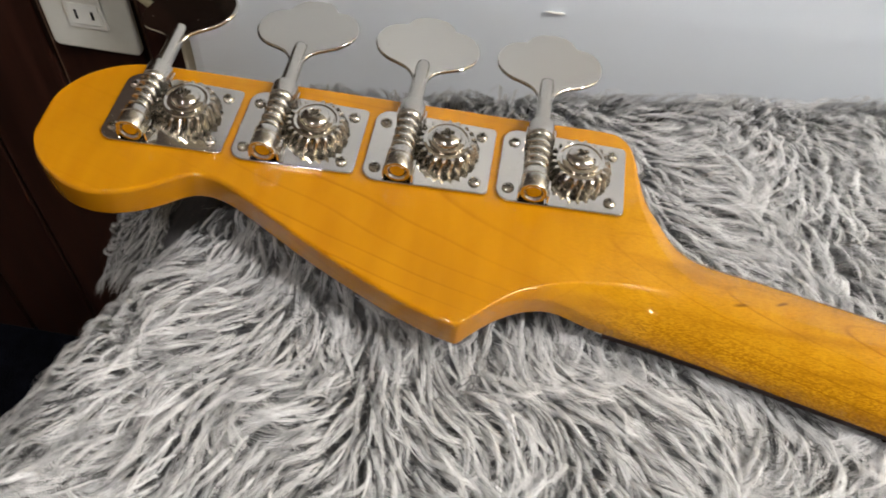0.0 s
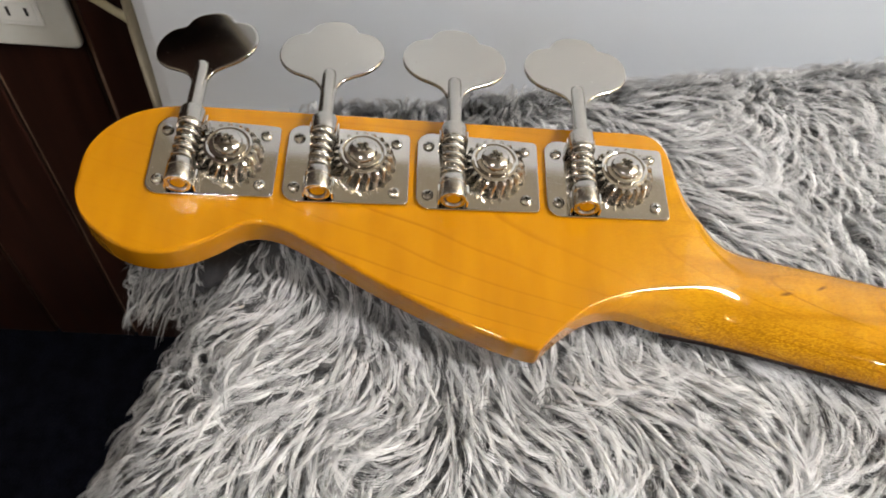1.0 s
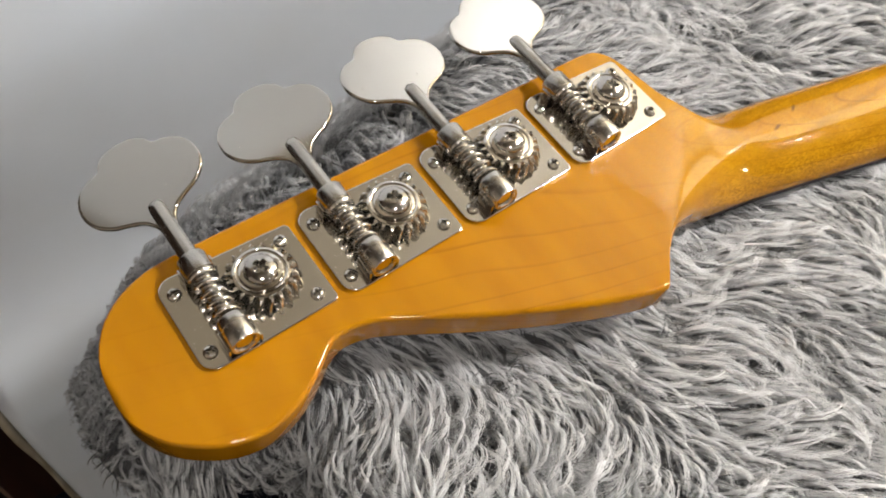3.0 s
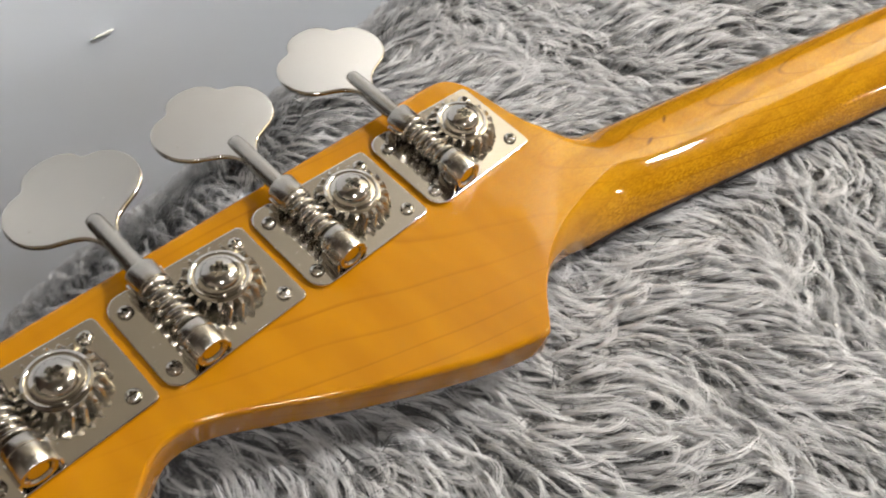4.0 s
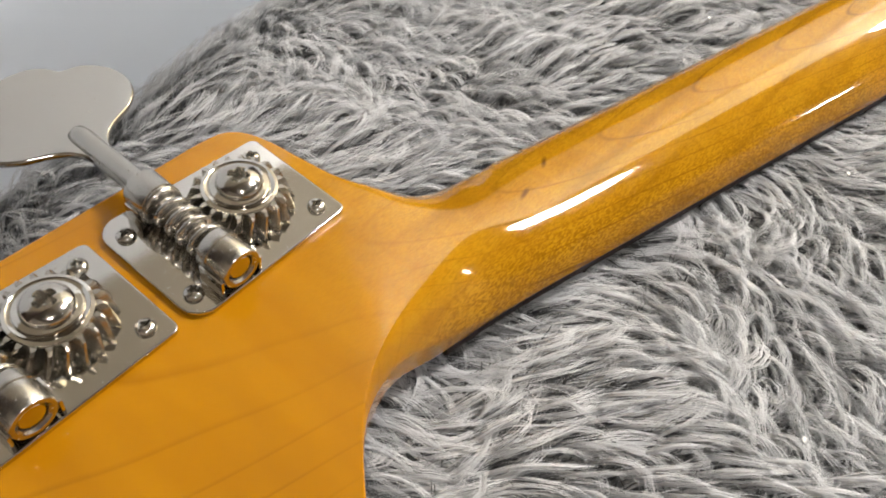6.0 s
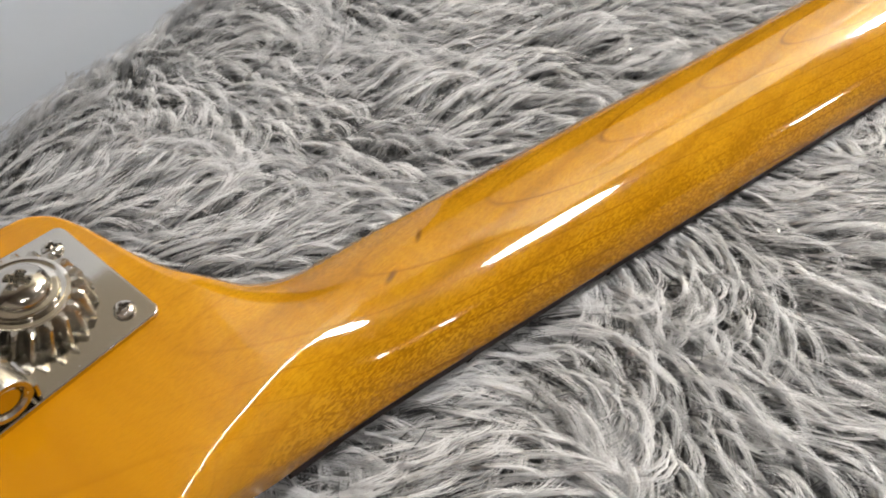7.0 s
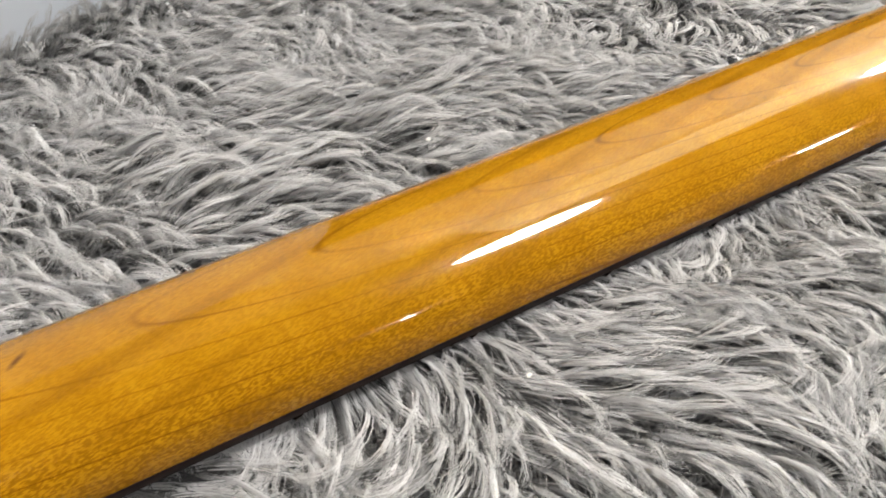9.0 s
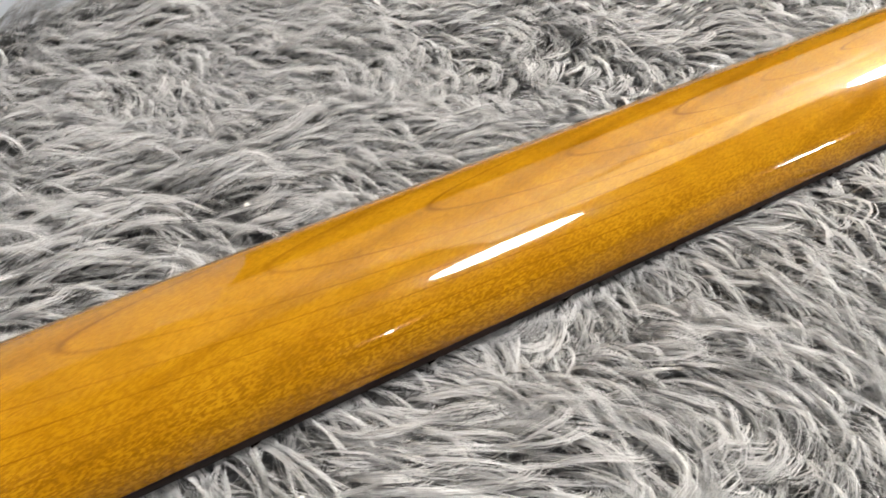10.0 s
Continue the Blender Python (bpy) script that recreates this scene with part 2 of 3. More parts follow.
# ---- mesh helpers ----
def link(name, verts, faces, mat, parent=None, label="", smooth=True, sharp=None):
    me = bpy.data.meshes.new(name)
    me.from_pydata([tuple(v) for v in verts], [], [tuple(f) for f in faces])
    me.materials.append(mat)
    me.validate()
    me.update()
    if smooth:
        me.shade_smooth()
        if sharp:
            me.set_sharp_from_angle(angle=radians(sharp))
    ob = new(name, me)
    if parent is not None:
        ob.parent = parent
    if label:
        tagged(ob, label)
    return ob


def part(name, bm, mat, parent, label="", smooth=True, sharp=35):
    """One bmesh as one mesh object under a thing or a part."""
    bmesh.ops.recalc_face_normals(bm, faces=bm.faces)
    me = bpy.data.meshes.new(name)
    bm.to_mesh(me)
    bm.free()
    me.materials.append(mat)
    if smooth:
        me.shade_smooth()
        me.set_sharp_from_angle(angle=radians(sharp))
    ob = new(name, me)
    if parent is not None:
        ob.parent = parent
    if label:
        tagged(ob, label)
    return ob


def empty(name, at, label, category, group=""):
    ob = new(name)
    ob.location = at
    return tagged(ob, label, category, group)


def box(size, at=(0, 0, 0), bevel=0.0, segments=2, bm=None):
    bm = bm or bmesh.new()
    r = bmesh.ops.create_cube(bm, size=1.0, matrix=Matrix.Translation(at) @ Matrix.Diagonal((*size, 1)))
    if bevel:
        edges = list({e for v in r["verts"] for e in v.link_edges})
        bmesh.ops.bevel(bm, geom=edges, offset=bevel, segments=segments, affect="EDGES", profile=0.6)
    return bm


def rings(loops, closed_ends=True):
    """A skin over loops of equally many points."""
    verts, faces, n = [], [], len(loops[0])
    for lp in loops:
        verts += lp
    for i in range(len(loops) - 1):
        a, b = i * n, (i + 1) * n
        faces += [(a + j, a + (j + 1) % n, b + (j + 1) % n, b + j) for j in range(n)]
    if closed_ends:
        faces += [tuple(range(n - 1, -1, -1)), tuple(range((len(loops) - 1) * n, len(loops) * n))]
    return verts, faces


def lathe(profile, n=40, axis="z"):
    """Turns (radius, height) pairs about z or y, in units of U."""
    loops = []
    for r, h in profile:
        ring = []
        for k in range(n):
            a = 2 * math.pi * k / n
            c, s = r * math.cos(a) * U, r * math.sin(a) * U
            ring.append((c, s, h * U) if axis == "z" else (s, h * U, c))
        loops.append(ring)
    return rings(loops)


def fill_bm(verts, faces):
    bm = bmesh.new()
    vs = [bm.verts.new(v) for v in verts]
    for f in faces:
        bm.faces.new([vs[i] for i in f])
    return bm


def smoothstep(a, b, x):
    t = min(1.0, max(0.0, (x - a) / (b - a)))  # a may be the larger
    return t * t * (3 - 2 * t)


def rounded(points, radii, n=6):
    """A closed polygon with its corners rounded."""
    out, m = [], len(points)
    for i in range(m):
        p, a, b, r = Vector(points[i]), Vector(points[i - 1]), Vector(points[(i + 1) % m]), radii[i]
        u, v = (a - p).normalized(), (b - p).normalized()
        half = u.angle(v) / 2
        cut = r / math.tan(half)
        centre = p + (u + v).normalized() * (r / math.sin(half))
        s, e = p + u * cut - centre, p + v * cut - centre
        for k in range(n + 1):
            w = s.lerp(e, k / n).normalized() * r
            out.append(tuple(centre + w))
    return out


def slab(outline, z0, z1, edge=0.3, steps=3):
    """A flat plate with softened upper and lower edges, in units of U."""
    n = len(outline)
    pts = [Vector(p) for p in outline]
    inward = []
    for i in range(n):
        d = (pts[(i + 1) % n] - pts[i - 1]).normalized()
        inward.append(Vector((-d.y, d.x)))
    area = sum(pts[i - 1].x * pts[i].y - pts[i].x * pts[i - 1].y for i in range(n))
    if area < 0:
        inward = [-w for w in inward]
    loops = []
    prof = []
    for k in range(steps + 1):
        a = math.pi / 2 * k / steps
        prof.append((edge * (1 - math.sin(a)), z0 + edge * (1 - math.cos(a))))
    for k in range(steps + 1):
        a = math.pi / 2 * k / steps
        prof.append((edge * (1 - math.cos(a)), z1 - edge * (1 - math.sin(a))))
    flat = edge * 1.6  # keeps the broad faces truly flat
    for off, z in [(flat, z0)] + prof + [(flat, z1)]:
        loops.append([((p.x + w.x * off) * U, (p.y + w.y * off) * U, z * U) for p, w in zip(pts, inward)])
    return rings(loops)


def phillips(radius, base, height, slot, depth, n=30):
    """A domed screw head with a cross recess."""
    verts, faces, index = [], [], {}
    for ir in range(n + 1):
        for ia in range(48 if ir else 1):
            r, a = radius * ir / n, 2 * math.pi * ia / 48
            x, y = r * math.cos(a), r * math.sin(a)
            z = base + height * math.sqrt(max(0.0, 1 - (r / radius) ** 2)) ** 0.8
            arm = slot * 2.7
            inside = max((1 - smoothstep(slot * 0.75, slot * 1.05, abs(x))) * (1 - smoothstep(arm * 0.85, arm, abs(y))),
                         (1 - smoothstep(slot * 0.75, slot * 1.05, abs(y))) * (1 - smoothstep(arm * 0.85, arm, abs(x))))
            index[ir, ia] = len(verts)
            verts.append((x * U, y * U, (z - depth * inside) * U))
    for ir in range(n):
        for ia in range(48):
            b = (ia + 1) % 48
            if ir == 0:
                faces.append((index[0, 0], index[1, ia], index[1, b]))
            else:
                faces.append((index[ir, ia], index[ir + 1, ia], index[ir + 1, b], index[ir, b]))
    low = len(verts)
    for ia in range(48):
        a = 2 * math.pi * ia / 48
        verts.append((radius * math.cos(a) * U, radius * math.sin(a) * U, (base - 0.5) * U))
    faces += [(index[n, ia], low + ia, low + (ia + 1) % 48, index[n, (ia + 1) % 48]) for ia in range(48)]
    return verts, faces


# ---- room ----
X0, X1, Y0, Y1 = -1.6, 4.7, -3.6, 0.290
WAINSCOT = 1.04


def room():
    floor = part("floor", box((X1 - X0 + 0.4, Y1 - Y0 + 0.4, 0.1), ((X0 + X1) / 2, (Y0 + Y1) / 2, -0.05)), CARPET, None, smooth=False)
    tagged(floor, "dark navy short-pile carpet floor", "floor", kind="structure")
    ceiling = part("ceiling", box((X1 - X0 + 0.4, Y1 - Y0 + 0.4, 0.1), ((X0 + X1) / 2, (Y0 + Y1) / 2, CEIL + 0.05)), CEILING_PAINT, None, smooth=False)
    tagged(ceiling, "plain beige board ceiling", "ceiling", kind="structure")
    for name, size, at in (
        ("wall_south", (X1 - X0, 0.1, CEIL), ((X0 + X1) / 2, Y0 - 0.05, CEIL / 2)),
        ("wall_west", (0.1, Y1 - Y0, CEIL), (X0 - 0.05, (Y0 + Y1) / 2, CEIL / 2)),
        ("wall_east", (0.1, Y1 - Y0, CEIL), (X1 + 0.05, (Y0 + Y1) / 2, CEIL / 2)),
    ):
        tagged(part(name, box(size, at), WALL_PAINT, None, smooth=False), "plain painted room wall", "wall", kind="structure")
    north = part("wall_north", box((X1 - X0, 0.1, WAINSCOT), ((X0 + X1) / 2, Y1 + 0.0565, WAINSCOT / 2)), GROOVE, None, smooth=False)
    tagged(north, "dark brown wood panelling with lighter grooves, beige above", "wall", kind="structure")
    upper = part("upper_wall", box((X1 - X0, 0.09, CEIL - WAINSCOT), ((X0 + X1) / 2, Y1 + 0.05, (CEIL + WAINSCOT) / 2)), UPPER_PAINT, north, "light beige upper wall", smooth=False)
    # two unseen panels, outlines and tones fitted to reflections in metal and lacquer
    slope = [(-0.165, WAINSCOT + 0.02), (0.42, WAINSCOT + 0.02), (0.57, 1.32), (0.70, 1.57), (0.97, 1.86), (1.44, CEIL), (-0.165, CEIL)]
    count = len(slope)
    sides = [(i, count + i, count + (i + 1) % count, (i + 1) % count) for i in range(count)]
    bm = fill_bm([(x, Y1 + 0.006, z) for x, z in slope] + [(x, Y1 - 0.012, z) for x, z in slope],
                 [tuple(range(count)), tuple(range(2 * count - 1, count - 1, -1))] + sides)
    part("sloping_panel", bm, REFLECTED_FAWN, north, "unseen fawn panel, sloping edge set by reflections", smooth=False)
    part("upper_panel", box((-0.166 - X0, 0.02, CEIL - WAINSCOT - 0.03), ((X0 - 0.166) / 2, Y1 - 0.002, (CEIL + WAINSCOT + 0.03) / 2)), REFLECTED_BROWN, north, "unseen brown panel, placed for reflections in the keys", smooth=False)
    # unseen glowing sheet, added as fill and as the neck's bright reflection
    bay = empty("ceiling_panel", (1.36, -0.21, CEIL), "unseen glowing sheet added for a bright stretch of ceiling", "ceiling light")
    wide, deep = X1 - 1.36, Y1 + 0.21
    part("diffuser", box((wide - 0.03, deep - 0.03, 0.010), (wide / 2, deep / 2, -0.006), 0.002), BRIGHT_CEILING, bay, "cream glowing sheet")
    bm = bmesh.new()
    for size, at in (((wide, 0.012, 0.016), (wide / 2, 0.006, -0.009)), ((wide, 0.012, 0.016), (wide / 2, deep - 0.006, -0.009)),
                     ((0.012, deep - 0.026, 0.016), (0.006, deep / 2, -0.009)), ((0.012, deep - 0.026, 0.016), (wide - 0.006, deep / 2, -0.009))):
        box(size, at, 0.002, 1, bm)
    part("frame", bm, PLATE, bay)
    rail = part("cap_rail", box((X1 - X0, 0.03, 0.04), ((X0 + X1) / 2, Y1 - 0.005, WAINSCOT), 0.006), PANELLING, north, "dark wooden cap rail")
    return north


wall_north = room()


def lamp(x, y, sx, sy, power):
    top = empty("ceiling_light", (x, y, CEIL), "white oval ceiling light, unseen, switched on", "ceiling light", "ceiling lights")
    def oval(profile):
        v, f = lathe(profile, 48)
        return fill_bm([(x / (1000 * U) * sx, y / (1000 * U) * sy, z) for x, y, z in v], f)

    part("base_plate", oval([(0.5, 0), (530, 0), (540, -6), (540, -24), (530, -30), (0.5, -30)]), PLATE, top)
    part("diffuser", oval([(0.5, -31), (500, -31), (500, -45), (470, -62), (380, -74), (200, -80), (0.5, -82)]), lamp_diffuser(power), top, "glowing white diffuser")
    return top


for spot, power in zip(LAMPS, LAMP_POWER):
    lamp(*spot, power)


# ---- white sheet behind the table ----
def white_board():
    top = empty("white_board", (0, 0, 0), "tall white enamelled board with a yellowed edge strip", "board")
    left, front, thick, right, high = -0.104, 0.229, 0.034, 0.50, BOARD_HIGH
    prof = []
    for k in range(7):
        a = math.pi / 2 * k / 6
        prof.append((left + 0.016 * (1 - math.sin(a)), front + 0.016 * (1 - math.cos(a))))
    prof = prof[::-1] + [(right, front), (right, front + thick), (left, front + thick)]
    loops = []
    for k in range(31):
        z = 0.004 + high * k / 30
        loops.append([(x + 0.0022 * math.sin(9 * z + 40 * x) * (1 if i < 6 else 0), y + 0.0015 * math.sin(13 * z) * (1 if i < 6 else 0), z) for i, (x, y) in enumerate(prof)])
    part("sheet", fill_bm(*rings(loops)), ENAMEL, top, sharp=60)
    loops = []
    for k in range(41):
        z = high * k / 40
        dx = 0.0022 * math.sin(9 * z + 40 * left) + 0.0008 * math.sin(37 * z)
        s = 0.0055 + 0.0010 * math.sin(23 * z + 1)
        loops.append([(left + dx - s * 0.6 + s * 0.7 * math.cos(a), front + 0.018 + s * 1.6 * math.sin(a), z) for a in [2 * math.pi * j / 10 for j in range(10)]])
    part("edge_strip", fill_bm(*rings(loops)), YELLOWED, top, "yellowed, slightly wavy edge strip", sharp=60)
    chip = [(-6, 0), (-2.5, 1.0), (1.0, 0.8), (4, 1.3), (6.5, 0.3), (3, -0.7), (-1.5, -0.5)]
    v, f = slab(chip, 0, 0.8, 0.3, 2)
    c = link("paint_chip", [(x + 0.158, front - 0.0008 - z, y + 0.703) for x, y, z in v], f, LINT, top, "small raised white chip")
    return top


BOARD_HIGH = 1.13
white_board()


# ---- table under the rug ----
def rug_height(x, y):
    """Height of the pile's top over the plates, in units of the plan."""
    return -26.5 - 0.09 * y


EDGE_R = 25.0


def back_edge(x):
    return 14.0 + 0.225 * x - 0.08 * max(0.0, x - 270)


def left_edge(y):
    return 36.0 + 0.24 * (min(y, -30.0) + 45) - 11.0 * smoothstep(-28, 15, y)


def rug_point(a, b, lift=0.0):
    """Where a spot (a, b) of the flat rug comes to lie on the table and over its edges."""
    def over(d, steep=1.4):
        if d <= 0:
            return d, 0.0
        if d < EDGE_R * steep:
            return EDGE_R * math.sin(d / EDGE_R), EDGE_R * (1 - math.cos(d / EDGE_R))
        rest = d - EDGE_R * steep
        return EDGE_R * math.sin(steep) + rest * math.cos(steep), EDGE_R * (1 - math.cos(steep)) + rest * math.sin(steep)
    e = left_edge(b)
    d, drop_a = over(e - a, 0.9)
    x = e - d
    f = back_edge(x)
    d2, drop_b = over(b - f, 0.95)
    y = f + d2
    bumps = 2.2 * noise.noise((x * 0.02, y * 0.02, 1.7)) + 1.2 * noise.noise((x * 0.05, y * 0.05, 5.2))
    return x, y, rug_height(x, min(y, f)) - 11.0 + bumps - drop_a - drop_b + lift


def table():
    top = empty("table", (0, 0, 0), "dark board desk under the fur rug, unseen side boards added to block light", "table")
    outline = [(14, -330), (760, -330), (760, 150), (14, 24)]
    v, f = slab(rounded(outline, [12, 12, 12, 12]), -30, 0, 3)
    link("tabletop", [(x, y, z + HEAD_Z - 0.058 - 0.09 * y) for x, y, z in v], f, TABLE, top, sharp=40)
    for x, y in ((0.06, -0.30), (0.76, -0.30), (0.76, 0.08), (0.06, 0.0)):
        h = HEAD_Z - 0.085 - 0.09 * y
        part("leg", box((0.045, 0.045, h), (x, y, h / 2), 0.004), TABLE, top)
    # unseen boards added to stop light passing beneath the desk
    for size, at in (((0.70, 0.018, 0.70), (0.41, -0.312, 0.355)), ((0.018, 0.27, 0.68), (0.052, -0.15, 0.345)), ((0.018, 0.36, 0.66), (0.768, -0.11, 0.335))):
        part("side_panel", box(size, at, 0.003), TABLE, top)
    return top


table()


# ---- fur rug ----
RUG_A, RUG_B = (-100, 660), (-215, 165)



def hang(b):
    """How much of the rug falls over the table's end."""
    return 40.0 + 62.0 * smoothstep(-50, -8, b)


def guitar_floor(x, y):
    """The underside of the instrument over a spot of the plan, or none."""
    if -27 < x < 200:
        if LOWER_Y(x) - 1 < y < UPPER_Y(x) + 1:
            return -16.0 if x < 168 else -26.0
        return None
    if x >= 200 and -63.5 - 0.243 * (x - 200) - 1 < y < -25.86 - 0.2021 * (x - 200) + 1:
        return -26.0
    return None


def buried(x, y):
    """Whether a spot lies well under the instrument, where no pile shows."""
    return all(guitar_floor(x + dx, y + dy) is not None for dx, dy in ((-17, 0), (17, 0), (0, -18), (0, 18)))


def clear_of_guitar(x, y):
    """How far a spot lies beside the instrument, across it."""
    if x < -27 or x > NECK_END:
        return 99.0
    lo = LOWER_Y(x) if x < 200 else -63.5 - 0.243 * (x - 200)
    hi = UPPER_Y(x) if x < 200 else -25.86 - 0.2021 * (x - 200)
    return max(0.0, lo - y, y - hi)


def rug():
    top = empty("fur_rug", (0, 0, HEAD_Z), "grey long-pile faux fur rug draped over the table", "rug")
    na, nb = 130, 80
    verts, faces = [], []
    for i in range(na + 1):
        for j in range(nb + 1):
            b = RUG_B[0] + (RUG_B[1] - RUG_B[0]) * j / nb
            a = left_edge(b) - hang(b) + (RUG_A[1] - left_edge(b) + hang(b)) * i / na
            verts.append(tuple(c * U for c in rug_point(a, b)))
    for i in range(na):
        for j in range(nb):
            k = i * (nb + 1) + j
            faces.append((k, k + nb + 1, k + nb + 2, k + 1))
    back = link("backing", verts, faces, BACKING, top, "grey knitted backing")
    back.modifiers.new("thickness", "SOLIDIFY").thickness = 0.003
    back.modifiers["thickness"].offset = -1

    rng = np.random.default_rng(7)
    def sow(step_near, step_far):
        a = RUG_A[0] + 4
        while a < RUG_A[1] - 4:
            b, step = RUG_B[0] + 4, step_near if a < 430 else step_far
            while b < RUG_B[1] - 4:
                ja, jb = a + rng.uniform(-0.55, 0.55) * step, b + rng.uniform(-0.55, 0.55) * step
                if ja > left_edge(jb) - hang(jb) and not buried(ja, jb) and jb > -150 - 0.12 * max(0, ja):
                    yield ja, jb, a < 430
                b += step
            a += step

    def ribbons(name, step_near, step_far, segs, guard, mat, label):
        s = np.linspace(0, 1, segs + 1)
        roots, counts = [], []
        for ca, cb, near in sow(step_near, step_far):
            p = Vector(rug_point(ca, cb))
            ta, tb = Vector(rug_point(ca + 1, cb)) - p, Vector(rug_point(ca, cb + 1)) - p
            nrm = ta.cross(tb).normalized()
            # combed direction: a steady lie with swirls
            ang = lie(ca, cb) + (0.2 if guard else 0.0) + rng.normal(0, 0.10 if guard else 0.8)
            flow = (ta.normalized() * math.cos(ang) + tb.normalized() * math.sin(ang)).normalized()
            free = 0.55 + 0.45 * smoothstep(0, 15, clear_of_guitar(p.x, p.y))
            short = 0.65 if ca < left_edge(cb) else 1.0  # the hanging end lies flatter
            swirl = noise.noise((ca * 0.030, cb * 0.030, 6.6)) + 0.35 * noise.noise((ca * 0.075, cb * 0.075, 1.3))
            roots.append((*p, *flow, *nrm.cross(flow), *nrm, free * short, short, swirl, near))
            counts.append((13 if near else 8) if guard else 2)
        roots = np.array(roots)
        n, near = len(roots), roots[:, 15] > 0.5
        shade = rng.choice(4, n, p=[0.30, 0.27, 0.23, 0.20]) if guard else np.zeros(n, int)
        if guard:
            # darker tufts lie lower, so shade between locks is put into their colour
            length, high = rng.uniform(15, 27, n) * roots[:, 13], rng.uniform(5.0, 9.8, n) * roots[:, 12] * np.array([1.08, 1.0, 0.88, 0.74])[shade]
            bend = 3.0 * roots[:, 14] - 0.2 - 0.4 * np.clip((-40 - roots[:, 1]) / 30, 0, 1) + rng.normal(0, 0.28, n)
            hook = np.where(rng.random(n) < 0.12, rng.normal(0, 2.2, n), rng.normal(0, 0.5, n))
            girth = np.exp(rng.normal(0.0, 0.35, n)) * np.where(near, 0.47, 0.75)
        else:
            length, high = rng.uniform(7, 12, n) * roots[:, 13], rng.uniform(2.5, 5.5, n) * roots[:, 12]
            bend, hook, girth = rng.normal(0, 0.9, n), rng.normal(0, 0.8, n), np.ones(n)
        own = np.repeat(np.arange(n), counts)  # the tuft of each strand
        m = len(own)
        first = np.concatenate(([0], np.cumsum(counts)[:-1]))
        stray = np.zeros(m, bool)
        if guard:
            stray[first] = True
        side, ahead, lift = rng.normal(0, 1, m), rng.normal(0, 0.8, m), rng.normal(0, 0.22, m)
        side = np.clip(side, -1.9, 1.9)
        g = girth[own]
        ln = length[own] * (1 + rng.normal(0, 0.05, m)) * (1.04 - 0.08 * np.abs(side))
        hi = high[own] * (1 + rng.normal(0, 0.05, m)) - 0.22 * g * side ** 2
        turn = (bend[own] + np.where(stray, 0.7, 0.035) * rng.normal(0, 1, m))[:, None] * s ** 1.3 + (hook[own])[:, None] * s ** 3.5
        turn = turn + (rng.normal(0, 0.13, n)[own] + rng.normal(0, 0.03, m))[:, None] * np.sin(s * 6.0)
        slow = ln[:, None] / segs * (0.55 + 0.45 * np.minimum(1, s * 2.2))
        fwd, lat = np.cumsum(slow * np.cos(turn), 1), np.cumsum(slow * np.sin(turn), 1)
        spread = (1.0 + 0.25 * np.sin(s * math.pi * 0.8) - 0.92 * s ** 2.4)[None] * (side * g)[:, None]
        fwd = fwd - spread * np.sin(turn) + (ahead * g)[:, None]
        lat = lat + spread * np.cos(turn)
        up = hi[:, None] * np.sin(np.minimum(1.0, s ** 0.9) * math.pi * 0.76) + (lift * g)[:, None] * s
        R = roots[own]
        p = R[:, None, 0:3] + fwd[:, :, None] * R[:, None, 3:6] + lat[:, :, None] * R[:, None, 6:9] + up[:, :, None] * R[:, None, 9:12]
        tang = np.gradient(p, axis=1)
        tang /= np.linalg.norm(tang, axis=2, keepdims=True) + 1e-9
        tilt = (0.42 * side + rng.normal(0, 0.12, m))[:, None]
        facing = R[:, 9:12] + tilt * R[:, 6:9]  # the tuft is round across
        wdir = np.cross(tang, np.broadcast_to(facing[:, None], tang.shape))
        wdir /= np.linalg.norm(wdir, axis=2, keepdims=True) + 1e-9
        half = np.where(stray, 0.055, np.where(near[own], 0.09, 0.22)) if guard else np.full(m, 0.22)
        wide = half[:, None] * (1 - 0.80 * s ** 2.6)
        allv = np.stack([p - wdir * wide[:, :, None], p + wdir * wide[:, :, None]], 2).reshape(-1, 3)
        strands, v = m, allv
        # strands that stray under or into the instrument are pressed down
        body = (v[:, 0] > -27) & (v[:, 0] < 640)
        yl = np.where(v[:, 0] < 200, np.interp(v[:, 0], LOWER_X, LOWER_YS), -63.5 - 0.243 * (v[:, 0] - 200))
        yh = np.where(v[:, 0] < 200, np.interp(v[:, 0], UPPER_X, UPPER_YS), -25.86 - 0.2021 * (v[:, 0] - 200))
        beside = np.maximum(0, np.maximum(yl - v[:, 1], v[:, 1] - yh))
        lid = np.where(v[:, 0] < 168, -18.0, -25.0) + np.maximum(0, beside - 0.3) * 3.0
        v[:, 2] = np.where(body & (beside < 18), np.minimum(v[:, 2], lid), v[:, 2])
        v = (v * U).astype(np.float32)
        per = 2 * (segs + 1)
        quad = np.array([[2 * i, 2 * i + 1, 2 * i + 3, 2 * i + 2] for i in range(segs)])
        f = (np.arange(strands)[:, None, None] * per + quad[None]).reshape(-1, 4)
        me = bpy.data.meshes.new(name)
        me.vertices.add(len(v))
        me.vertices.foreach_set("co", v.ravel())
        me.loops.add(f.size)
        me.loops.foreach_set("vertex_index", f.ravel().astype(np.int32))
        me.polygons.add(len(f))
        me.polygons.foreach_set("loop_start", np.arange(0, f.size, 4, dtype=np.int32))
        me.polygons.foreach_set("use_smooth", np.ones(len(f), dtype=bool))
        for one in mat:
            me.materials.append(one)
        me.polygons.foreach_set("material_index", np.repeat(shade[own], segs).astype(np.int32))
        me.update(calc_edges=True)
        pile = new(name, me)
